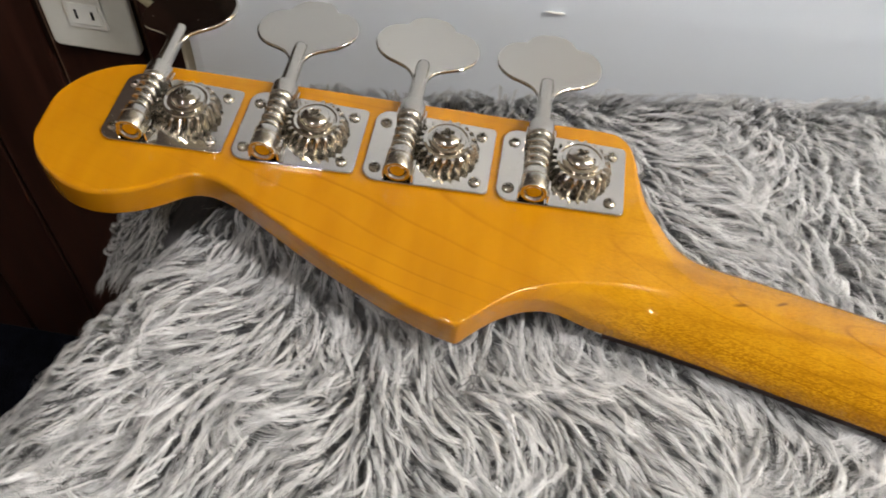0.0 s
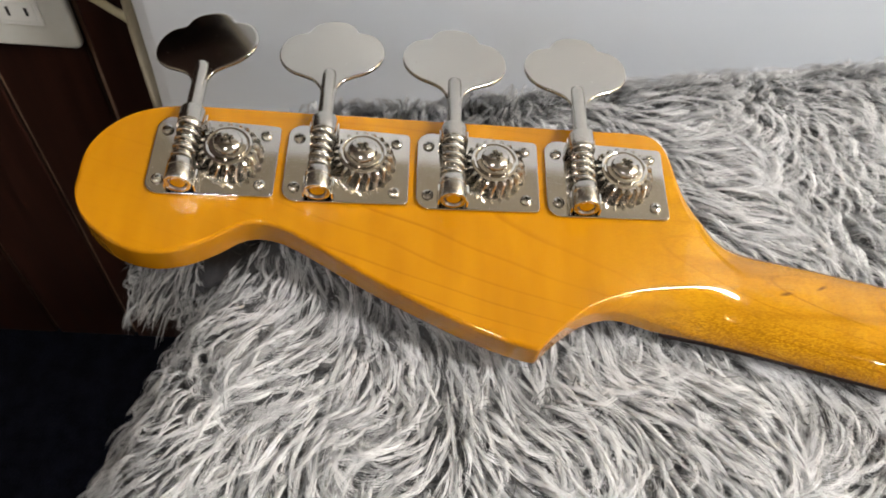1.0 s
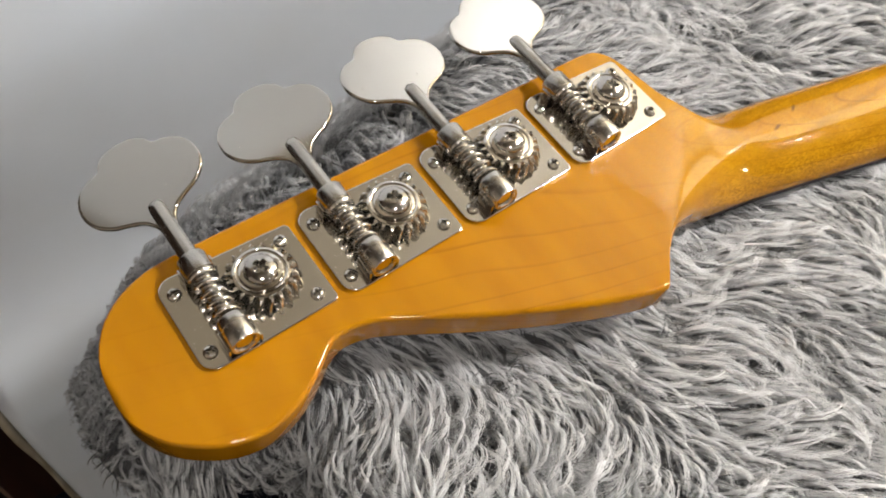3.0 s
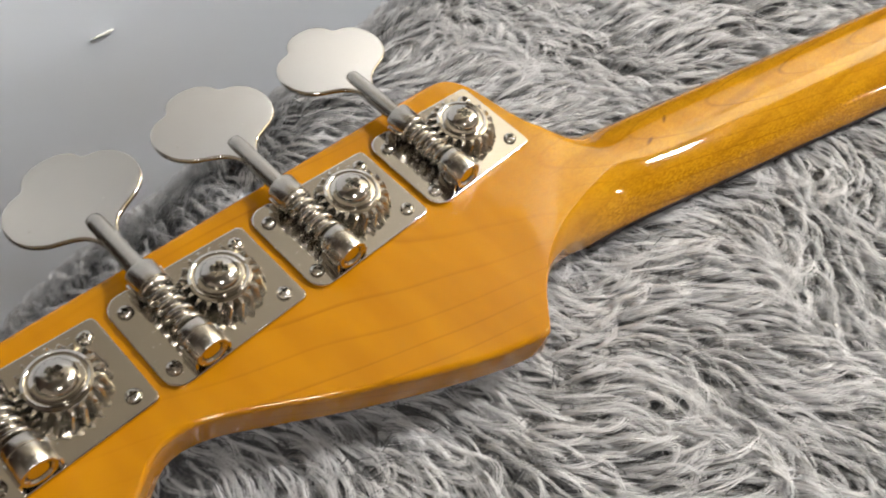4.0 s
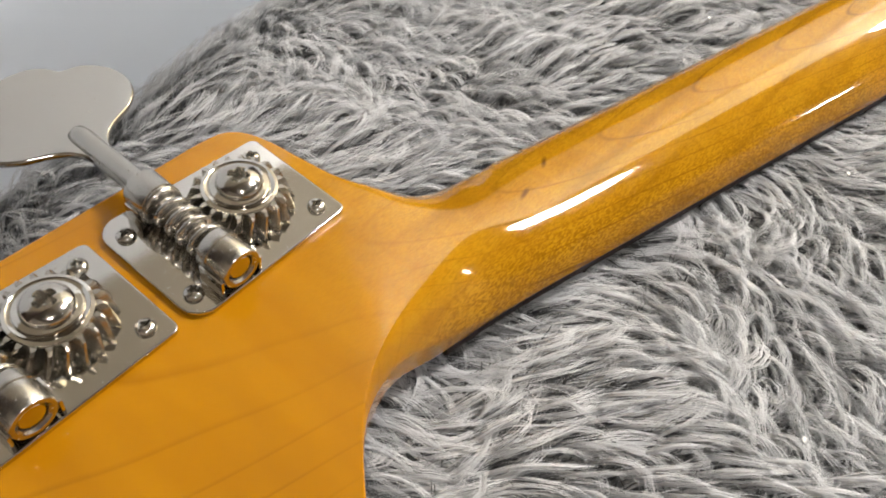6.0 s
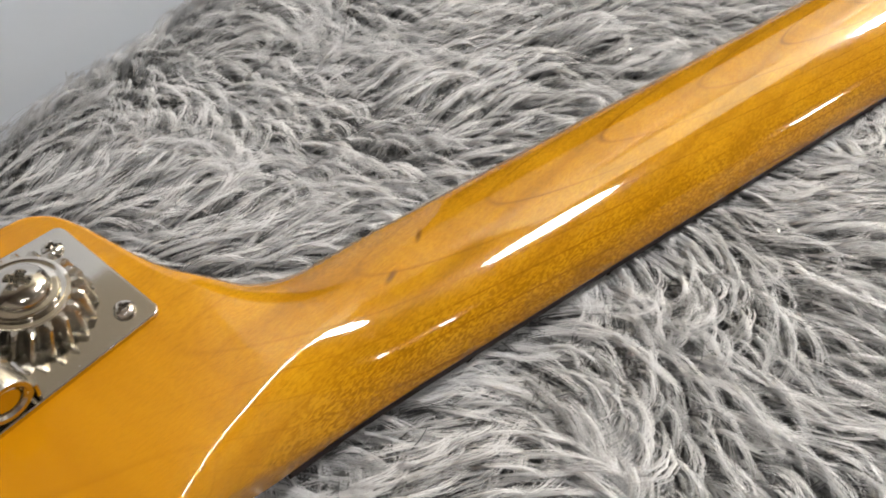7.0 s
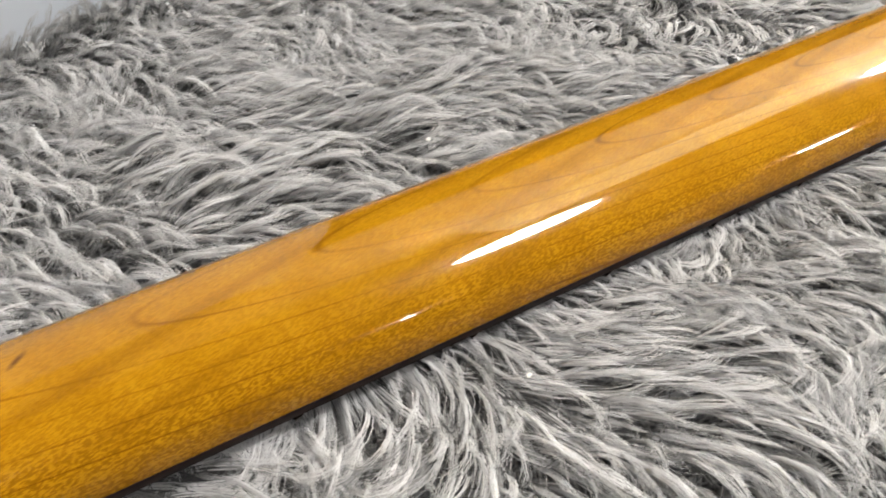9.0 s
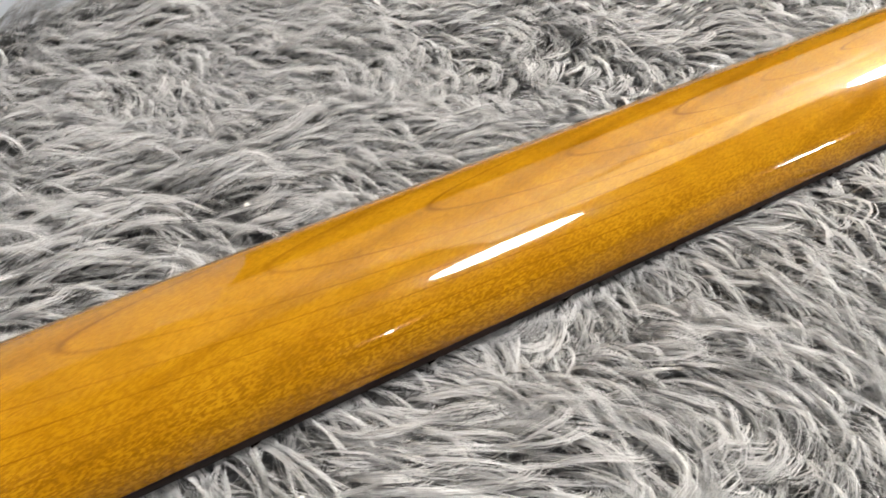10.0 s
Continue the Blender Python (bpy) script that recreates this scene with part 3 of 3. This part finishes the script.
        pile.parent = top
        tagged(pile, label, kind="stuff")

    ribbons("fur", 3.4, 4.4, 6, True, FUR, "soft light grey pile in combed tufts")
    ribbons("undercoat", 2.1, 2.9, 3, False, SHADED_UNDERCOAT, "short grey undercoat, darkened for the shade between tufts")
    return top


def lie(a, b):
    """The way in which the pile lies at a spot of the flat rug, in radians."""
    w = noise.noise((a * 0.012, b * 0.012, 7.7)) * 0.45 + noise.noise((a * 0.028, b * 0.028, 9.4)) * 0.6 + noise.noise((a * 0.06, b * 0.06, 2.2)) * 0.25
    turn = -0.30 * smoothstep(150, 230, a) * smoothstep(-40, -75, b) - 0.30 * smoothstep(90, 20, a) + 0.35 * smoothstep(150, 230, a) * smoothstep(-35, -5, b)
    fall = 0.5 * smoothstep(2, 34, b - back_edge(a))  # combed over behind the table's edge
    return LIE + turn + w + fall


LIE = radians(-84)

# ---- bass guitar ----
LOWER = [(-26.8, -19), (-26.2, -25), (-23.8, -31.5), (-20, -37), (-15, -41.3), (-9, -45), (-2, -47.2), (5, -47.3), (12, -45.5), (18, -42.6),
         (24, -38.6), (27.5, -36), (30, -34.8), (33, -34.2), (37, -34.4), (43, -36.2), (52, -41), (62, -46.8), (72, -52.5), (83, -58.2),
         (95, -64), (107, -69.3), (116, -72.5), (123.4, -74.4), (124.8, -74.4), (126.2, -73.2), (129, -70.2), (133.5, -65.9), (139, -61.9), (144, -59.4),
         (150, -57.6), (156, -56.9), (162, -57), (169, -57.6), (176, -58.7), (185, -60.3), (200, -63.5)]
UPPER = [(-26.8, -19), (-26.3, -11.5), (-24.5, -4.5), (-20.7, 2), (-16, 6.6), (-10.5, 9.9), (-4, 12.1), (3, 13.1), (15, 13.3), (40, 13.3),
         (90, 13.3), (140, 13.3), (165, 13.3), (169.5, 12.4), (173, 9.3), (175.4, 3.8), (177.2, -4), (179.8, -12.5), (184, -19), (190, -23.2),
         (197, -25.1), (208.4, -27.6)]
LOWER_X, LOWER_YS = [p[0] for p in LOWER], [p[1] for p in LOWER]
UPPER_X, UPPER_YS = [p[0] for p in UPPER], [p[1] for p in UPPER]
NECK_END = 690.0


def LOWER_Y(x):
    return float(np.interp(x, LOWER_X, LOWER_YS))


def UPPER_Y(x):
    return float(np.interp(x, UPPER_X, UPPER_YS))


def spline(points, per=6):
    """A smooth line through points (centripetal Catmull-Rom)."""
    p = [Vector(q) for q in points]
    p = [p[0] * 2 - p[1]] + p + [p[-1] * 2 - p[-2]]
    out = []
    for i in range(1, len(p) - 2):
        t0 = 0.0
        t1 = t0 + (p[i] - p[i - 1]).length ** 0.5
        t2 = t1 + (p[i + 1] - p[i]).length ** 0.5
        t3 = t2 + (p[i + 2] - p[i + 1]).length ** 0.5
        for k in range(per):
            t = t1 + (t2 - t1) * k / per
            a1 = p[i - 1] * ((t1 - t) / (t1 - t0)) + p[i] * ((t - t0) / (t1 - t0))
            a2 = p[i] * ((t2 - t) / (t2 - t1)) + p[i + 1] * ((t - t1) / (t2 - t1))
            a3 = p[i + 1] * ((t3 - t) / (t3 - t2)) + p[i + 2] * ((t - t2) / (t3 - t2))
            b1 = a1 * ((t2 - t) / (t2 - t0)) + a2 * ((t - t0) / (t2 - t0))
            b2 = a2 * ((t3 - t) / (t3 - t1)) + a3 * ((t - t1) / (t3 - t1))
            out.append(b1 * ((t2 - t) / (t2 - t1)) + b2 * ((t - t1) / (t2 - t1)))
    return out + [p[-2]]


def cut(line, near):
    return min(range(len(line)), key=lambda i: (line[i] - Vector(near)).length)


def resample(line, n, start_dense=False):
    """n + 1 points along a line at even lengths (or crowded at its start)."""
    d = [0.0]
    for i in range(1, len(line)):
        d.append(d[-1] + (line[i] - line[i - 1]).length)
    out = []
    for k in range(n + 1):
        s = k / n
        s = d[-1] * (1 - math.cos(s * math.pi / 2) if start_dense else s)
        i = max(1, next((j for j in range(len(d)) if d[j] >= s - 1e-9), len(d) - 1))
        w = (s - d[i - 1]) / max(1e-9, d[i] - d[i - 1])
        out.append(line[i - 1].lerp(line[i], min(1, w)))
    return out


def neck_stations():
    """Pairs of points on the two edges of headstock and neck, from the tip to the far end."""
    lo, up = spline(LOWER), spline(UPPER)
    marks = [((-26.8, -19), (-26.8, -19), 0), ((30, -34.8), (30, 13.3), 34), ((124.1, -74.4), (160, 13.3), 40), ((139, -61.9), (177.2, -4), 22),
             ((150, -57.6), (184, -19), 14), ((169, -57.6), (193, -24.1), 14), ((200, -63.5), (208.4, -27.6), 16)]
    pairs = []
    for (l0, u0, _), (l1, u1, n) in zip(marks, marks[1:]):
        a = resample(lo[cut(lo, l0):cut(lo, l1) + 1], n, not pairs)
        b = resample(up[cut(up, u0):cut(up, u1) + 1], n, not pairs)
        pairs += list(zip(a, b))[1 if pairs else 0:]
    steps = 40
    for k in range(1, steps + 1):
        x = 200 + (NECK_END - 200) * k / steps
        xu = x + 8.4 + 0.0045 * (x - 200)
        pairs.append((Vector((x, -63.5 - 0.243 * (x - 200))), Vector((xu, -25.86 - 0.2021 * (xu - 200)))))
    return pairs


def neck_mesh():
    loops = []
    for lo, up in neck_stations():
        m = (lo.x + up.x) / 2
        w = (up - lo).length / 2
        ease = smoothstep(148, 206, m)
        crest = -2.0 - 6.4 * smoothstep(156, 212, m) + 0.0044 * max(0, m - 204)
        low = -14.1 - 6.5 * smoothstep(166, 182, m) + 0.0027 * max(0, m - 204)
        tip = min(1.0, max(0.0, (m + 26.8) / 2.2))
        shy = 2.2 * (1 - math.sqrt(max(0.0, 1 - (1 - tip) ** 2)))
        crest, low_edge = crest - shy, low + shy * 0.8
        rx = min(w * 0.999, 1.5 + (w - 1.5) * ease ** 1.15)
        rz = min((crest - low_edge) * 0.999, 1.5 + (crest - low_edge - 1.5) * ease ** 0.8)
        rb = min(1.6 * (1 - smoothstep(160, 175, m)), w * 0.4) + 0.02
        prof = []
        for k in range(5):  # lower corner, lower side
            a = math.pi / 2 * k / 4
            prof.append((-w + rb * (1 - math.sin(a)), low_edge + rb * (1 - math.cos(a))))
        full = 2 / (2.0 - 0.55 * smoothstep(150, 164, m) * smoothstep(214, 184, m))  # the throat is hollowed, with a crease above it
        for k in range(17):
            a = math.pi / 2 * k / 16
            prof.append((-w + rx * (1 - max(0.0, math.cos(a)) ** full), crest - rz * (1 - math.sin(a) ** full)))
        for k in (-0.985, -0.7, -0.4, 0.0, 0.4, 0.7, 0.985):
            prof.append(((w - rx) * k, crest))
        for k in range(16, -1, -1):
            a = math.pi / 2 * k / 16
            prof.append((w - rx * (1 - max(0.0, math.cos(a)) ** full), crest - rz * (1 - math.sin(a) ** full)))
        for k in range(4, -1, -1):
            a = math.pi / 2 * k / 4
            prof.append((w - rb * (1 - math.sin(a)), low_edge + rb * (1 - math.cos(a))))
        mid = (lo + up) / 2
        d = (up - lo) / max(1e-6, 2 * w)
        loops.append([((mid.x + d.x * s) * U, (mid.y + d.y * s) * U, z * U) for s, z in prof])
    return rings(loops)


def bass_guitar():
    top = empty("bass_guitar", (0, 0, HEAD_Z), "bass guitar lying face down on fur, amber maple neck", "bass guitar")
    v, f = neck_mesh()
    link("neck", v, f, MAPLE, top, "glossy amber maple neck and headstock, one piece", sharp=50)
    # fingerboard: thin dark wood under the neck
    loops = []
    for k in range(41):
        x = 170.5 + (NECK_END - 170.5) * k / 40
        lo = Vector((x, -63.5 - 0.243 * (x - 200)))
        if x < 200:
            lo.y = LOWER_Y(x)
        xu = x + 8.4
        up = Vector((xu, -25.86 - 0.2021 * (xu - 200) if xu > 205 else UPPER_Y(xu)))
        zj = -20.65 + 0.0027 * max(0, x - 204)
        ring = []
        for s, z in ((0.0, zj), (0.0, zj - 2.5), (0.012, zj - 3.1), (0.25, zj - 3.9), (0.5, zj - 4.3), (0.75, zj - 3.9), (0.988, zj - 3.1), (1.0, zj - 2.5), (1.0, zj)):
            q = lo.lerp(up, s)
            ring.append((q.x * U, q.y * U, z * U))
        loops.append(ring)
    v, f = rings(loops)
    link("fingerboard", v, f, ROSEWOOD, top, "dark rosewood fingerboard facing down", sharp=40)
    d = Vector((8.4, 36.5)).normalized()
    at = Vector((168.6, -55.6))
    corners = [at, at + Vector((3.0, -0.7)), at + Vector((3.0, -0.7)) + d * 33.0, at + d * 33.0]
    v, f = slab([tuple(c) for c in corners], -24.0, -17, 0.4, 2)
    link("nut", v, f, BONE, top, "aged bone nut", sharp=40)
    for i in range(1, 14):  # frets
        x = 170 + (864 * 0.937) * (1 - 2 ** (-i / 12))
        if x > NECK_END - 8:
            break
        zj = -20.65 + 0.0027 * max(0, x - 204) - 4.1
        y0, y1 = -63.3 - 0.243 * (x - 200), -26.0 - 0.2021 * (x + 8.4 - 200)
        loops = [[((x + 8.4 * s + 1.1 * math.cos(q)) * U, (y0 + (y1 - y0) * s) * U, (zj + 0.6 * (abs(s - 0.5) * 2) ** 2 - 0.9 * math.sin(q)) * U)
                  for q in [math.pi * j / 5 for j in range(6)]] for s in (0, 0.25, 0.5, 0.75, 1)]
        v, f = rings(loops)
        link("fret", v, f, STEEL, top, sharp=60)
    return top


def button_outline():
    """Half of the clover-leaf key, from its stem outwards, mirrored."""
    half = [(2.6, 16.5), (3.2, 19.2), (5.4, 22.2), (9.0, 24.2), (13.2, 26.0), (16.9, 29.2), (18.8, 33.5), (18.6, 38.2), (16.6, 42.2), (13.4, 44.6), (10.6, 45.3), (9.2, 45.7), (8.6, 46.6), (7.4, 48.6), (4.4, 50.6), (0.0, 51.3)]
    line = spline([(x, y) for x, y in half], 4)
    pts = [tuple(p) for p in line]
    return pts + [(-x, y) for x, y in pts[-2::-1]]


def worm_mesh():
    """The worm's thread, about y."""
    loops, n = [], 40
    steps = 90
    y0, y1, pitch = -17.0, -2.2, 3.35
    for k in range(steps + 1):
        y = y0 + (y1 - y0) * k / steps
        ring = []
        for j in range(n):
            a = 2 * math.pi * j / n
            ph = ((y / pitch + j / n) % 1.0)
            ridge = smoothstep(0.12, 0.30, ph) * (1 - smoothstep(0.52, 0.72, ph))
            r = 2.35 + 1.70 * ridge
            ring.append((r * math.sin(a) * U, y * U, r * math.cos(a) * U))
        loops.append(ring)
    return rings(loops)


def gear_mesh(teeth=20):
    """A throated worm wheel with slanted teeth."""
    n, loops = teeth * 8, []
    levels = [(-0.5, 1.02), (0.1, 1.12), (1.3, 1.08), (2.4, 1.03), (3.5, 1.0), (4.6, 0.97), (5.1, 0.90)]
    for z, s in levels:
        ring = []
        for j in range(n):
            ph = (j % 8) / 8.0
            h = smoothstep(0.05, 0.35, ph) * (1 - smoothstep(0.55, 0.85, ph))
            a = 2 * math.pi * j / n + 0.028 * z
            r = (7.5 + 2.7 * h) * s
            ring.append((r * math.cos(a) * U, r * math.sin(a) * U, z * U))
        loops.append(ring)
    v, f = rings(loops)
    return v, f


def tuning_machine(parent):
    outline = rounded([(-3.9, 6.1), (-3.9, -26.1), (38.0, -24.9), (38.0, 4.5)], [5.0, 5.0, 1.8, 1.8], 7)
    v, f = slab(outline, -2.0, -0.6, 0.28, 3)
    plate = link("tuning_machine", v, f, NICKEL, parent, "open-gear nickel bass tuner on a rectangular plate", sharp=60)
    # worm, its sleeve and shaft
    hub = Vector((8.3, 0, 4.3)) * U
    v, f = worm_mesh()
    worm = link("worm", v, f, GEAR_METAL, plate, "spiral worm thread", sharp=70)
    v, f = lathe([(2.9, -24.0), (2.9, -25.0), (3.4, -25.5), (4.25, -25.5), (4.45, -25.2), (4.45, -20.4), (4.2, -20.2), (4.2, -19.9), (4.45, -19.7), (4.45, -17.4), (4.2, -17.0), (2.6, -17.0), (2.6, -24.0)], 44, "y")
    sleeve = link("sleeve", v, f, SHAFT_METAL, plate, sharp=40)
    v, f = lathe([(0.3, -24.9), (2.4, -24.9), (2.75, -24.6), (2.75, -16.9)], 36, "y")
    pin = link("worm_end", v, f, NICKEL, plate, sharp=40)
    v, f = lathe([(2.6, -2.4), (4.1, -2.4), (4.35, -2.1), (4.35, -1.5), (4.05, -1.3), (4.05, -1.0), (4.35, -0.8), (4.35, 4.6), (4.1, 5.2), (2.75, 5.4), (2.7, 6.0), (2.6, 24.5), (2.3, 26.2), (1.4, 27.0), (0.3, 27.1)], 40, "y")
    shaft = link("key_shaft", v, f, SHAFT_METAL, plate, sharp=40)
    v, f = slab(button_outline(), -0.75, 0.75, 0.55, 4)
    button = link("key_button", v, f, KEY_METAL, plate, "flat clover-leaf tuning key", sharp=50)
    for ob in (worm, sleeve, pin, shaft, button):
        ob.location = hub
    # cheeks of the bracket that hold the sleeve
    bm = bmesh.new()
    for sx in (-1, 1):
        box((0.7 * U, 6.6 * U, 4.2 * U), ((8.4 + sx * 4.75) * U, -21.8 * U, 1.4 * U), 0.25 * U, 2, bm)
        box((0.7 * U, 4.2 * U, 4.2 * U), ((8.4 + sx * 4.65) * U, 2.2 * U, 1.4 * U), 0.25 * U, 2, bm)
    part("bracket", bm, NICKEL, plate)
    # gear
    centre = Vector((22.2, -9.1, 0)) * U
    v, f = gear_mesh()
    gear = link("gear", v, f, GEAR_METAL, plate, "toothed nickel worm wheel", sharp=30)
    v, f = lathe([(0.4, 4.6), (7.9, 4.6), (8.1, 5.0), (7.9, 5.4), (7.2, 5.55), (6.9, 5.35), (6.3, 5.35), (6.1, 5.9), (5.5, 6.1), (0.4, 6.1)], 48)
    washer = link("washer", v, f, NICKEL, plate, sharp=35)
    v, f = phillips(5.0, 6.0, 2.9, 0.82, 2.2)
    screw = link("gear_screw", v, f, STEEL, plate, "domed cross-head gear screw", sharp=50)
    for ob in (gear, washer, screw):
        ob.location = centre
    v, f = phillips(2.05, -0.55, 1.35, 0.42, 1.15, 24)
    first = None
    for x, y, turn in ((0, 0, 0.3), (33.3, 0, 1.1), (0, -20.5, 0.8), (33.3, -20.5, 0.1)):
        if first is None:
            first = s = link("mounting_screw", v, f, STEEL, plate, "small domed cross-head screw", sharp=50)
        else:
            s = new("mounting_screw", first.data)
            s.parent = plate
            tagged(s, "small domed cross-head screw")
        s.location, s.rotation_euler = Vector((x, y, 0)) * U, (0, 0, turn)
    return plate


bass = bass_guitar()
tuner = tuning_machine(bass)
TURNS = [(-12, 0.4), (-5, 0.9), (2, 0.2), (0, 0.6)]
for i, (roll, cross) in enumerate(TURNS):
    one = tuner if i == 0 else copy_thing(tuner, Matrix.Translation((44.5 * i * U, 0, 0)))
    for child in one.children:
        if child.name.startswith("key_button"):
            child.rotation_euler = (0, radians(roll), 0)
        if child.name.startswith("gear_screw"):
            child.rotation_euler = (0, 0, cross)
        if child.name.startswith("gear") and not child.name.startswith("gear_screw"):
            child.rotation_euler = (0, 0, cross * 0.37)

rug()


# ---- wall socket and cord ----
def wall_socket():
    top = empty("wall_socket", (-0.206, Y1 - 0.0, 0.620), "white wall socket plate with two-slot outlets", "socket")
    v, f = slab(rounded([(-35.5, -60), (35.5, -60), (35.5, 60), (-35.5, 60)], [6, 6, 6, 6]), 0, 7, 2.5, 4)
    link("cover_plate", [(x, -z, y) for x, y, z in v], f, PLATE, top, sharp=40)
    v, f = slab(rounded([(-15, -37), (15, -37), (15, 37), (-15, 37)], [1.5] * 4), 6, 8.5, 0.6, 2)
    ins = link("outlet_insert", [(x, -z, y) for x, y, z in v], f, SOCKET, top, sharp=40)
    for zc in (-23, 0, 23):
        v, f = slab(rounded([(-12, -9.5), (12, -9.5), (12, 9.5), (-12, 9.5)], [2] * 4), 8, 9.4, 0.5, 2)
        part_face = link("outlet_face", [(x, -z, y + zc * U) for x, y, z in v], f, SOCKET, ins, sharp=40)
        for sx, h in ((-6.3, 8.5), (6.3, 7.5)):
            v, f = slab([(sx - 1.1, -h / 2), (sx + 1.1, -h / 2), (sx + 1.1, h / 2), (sx - 1.1, h / 2)], 9.0, 9.55, 0.1, 1)
            link("slot", [(x, -z, y + zc * U) for x, y, z in v], f, SLOT, ins, smooth=False)
    return top


wall_socket()


def tube(name, points, radius, mat, label, category):
    line = spline([Vector(p) for p in points], 8)
    loops = []
    for i, p in enumerate(line):
        d = (line[min(i + 1, len(line) - 1)] - line[max(i - 1, 0)]).normalized()
        u = d.cross(Vector((0, 1, 0.2))).normalized()
        w = d.cross(u)
        loops.append([tuple(p + (u * math.cos(a) + w * math.sin(a)) * radius) for a in [2 * math.pi * k / 12 for k in range(12)]])
    v, f = rings(loops)
    return tagged(link(name, v, f, mat, sharp=60), label, category)


tube("power_cord", [(-0.213, 0.274, 0.672), (-0.192, 0.262, 0.678), (-0.168, 0.262, 0.660), (-0.145, 0.266, 0.634), (-0.122, 0.270, 0.608), (-0.100, 0.274, 0.582), (-0.085, 0.277, 0.55), (-0.07, 0.277, 0.45), (-0.06, 0.277, 0.3), (-0.06, 0.277, 0.02)],
     0.0032, CORD, "cream power cord hanging from the wall socket", "cord")

v, f = slab([(-5, -2), (0, -2.6), (5, -1), (4, 1.6), (-2, 2.2)], 0, 1.5, 0.5, 2)
lint = tagged(link("lint", v, f, LINT), "white scrap of lint on the carpet", "lint")
lint.location = (-0.12, 0.10, 0.001)
v, f = slab([(-0.9, -0.4), (0, -0.5), (0.8, -0.2), (0.6, 0.4), (-0.3, 0.5)], 0, 0.5, 0.15, 2)
speck = link("lint", v, f, LINT)
for at in ((0.218, -0.137, 0.803), (0.359, -0.040, 0.800), (0.315, -0.1105, 0.802)):
    one = copy_thing(speck, Matrix.Translation(at)) if speck.get("label") else speck
    one.location = at
    tagged(one, "tiny white speck of lint caught in the fur", "lint", "specks in the fur")

# ---- wall planks ----
EDGES = [-0.92, -0.84, -0.745, -0.655, -0.56, -0.46, -0.355, -0.2535, -0.1675, -0.075, 0.02]
while EDGES[-1] < X1 - 0.12:
    EDGES.append(EDGES[-1] + (0.088, 0.101, 0.094)[len(EDGES) % 3])
while EDGES[0] > X0 + 0.12:
    EDGES.insert(0, EDGES[0] - (0.094, 0.088, 0.101)[len(EDGES) % 3])
planks = {}
for a, b in zip(EDGES, EDGES[1:]):
    w = round(b - a - 0.0056, 4)
    if w not in planks:
        bm = box((w, 0.012, WAINSCOT - 0.02), (0, 0, 0), 0.0018, 2)
        me = bpy.data.meshes.new("plank")
        bm.to_mesh(me)
        bm.free()
        me.materials.append(PANELLING)
        planks[w] = me
    p = new("plank", planks[w])
    p.location = ((a + b) / 2, Y1 + 0.006, WAINSCOT / 2 - 0.01)
    p.parent = wall_north
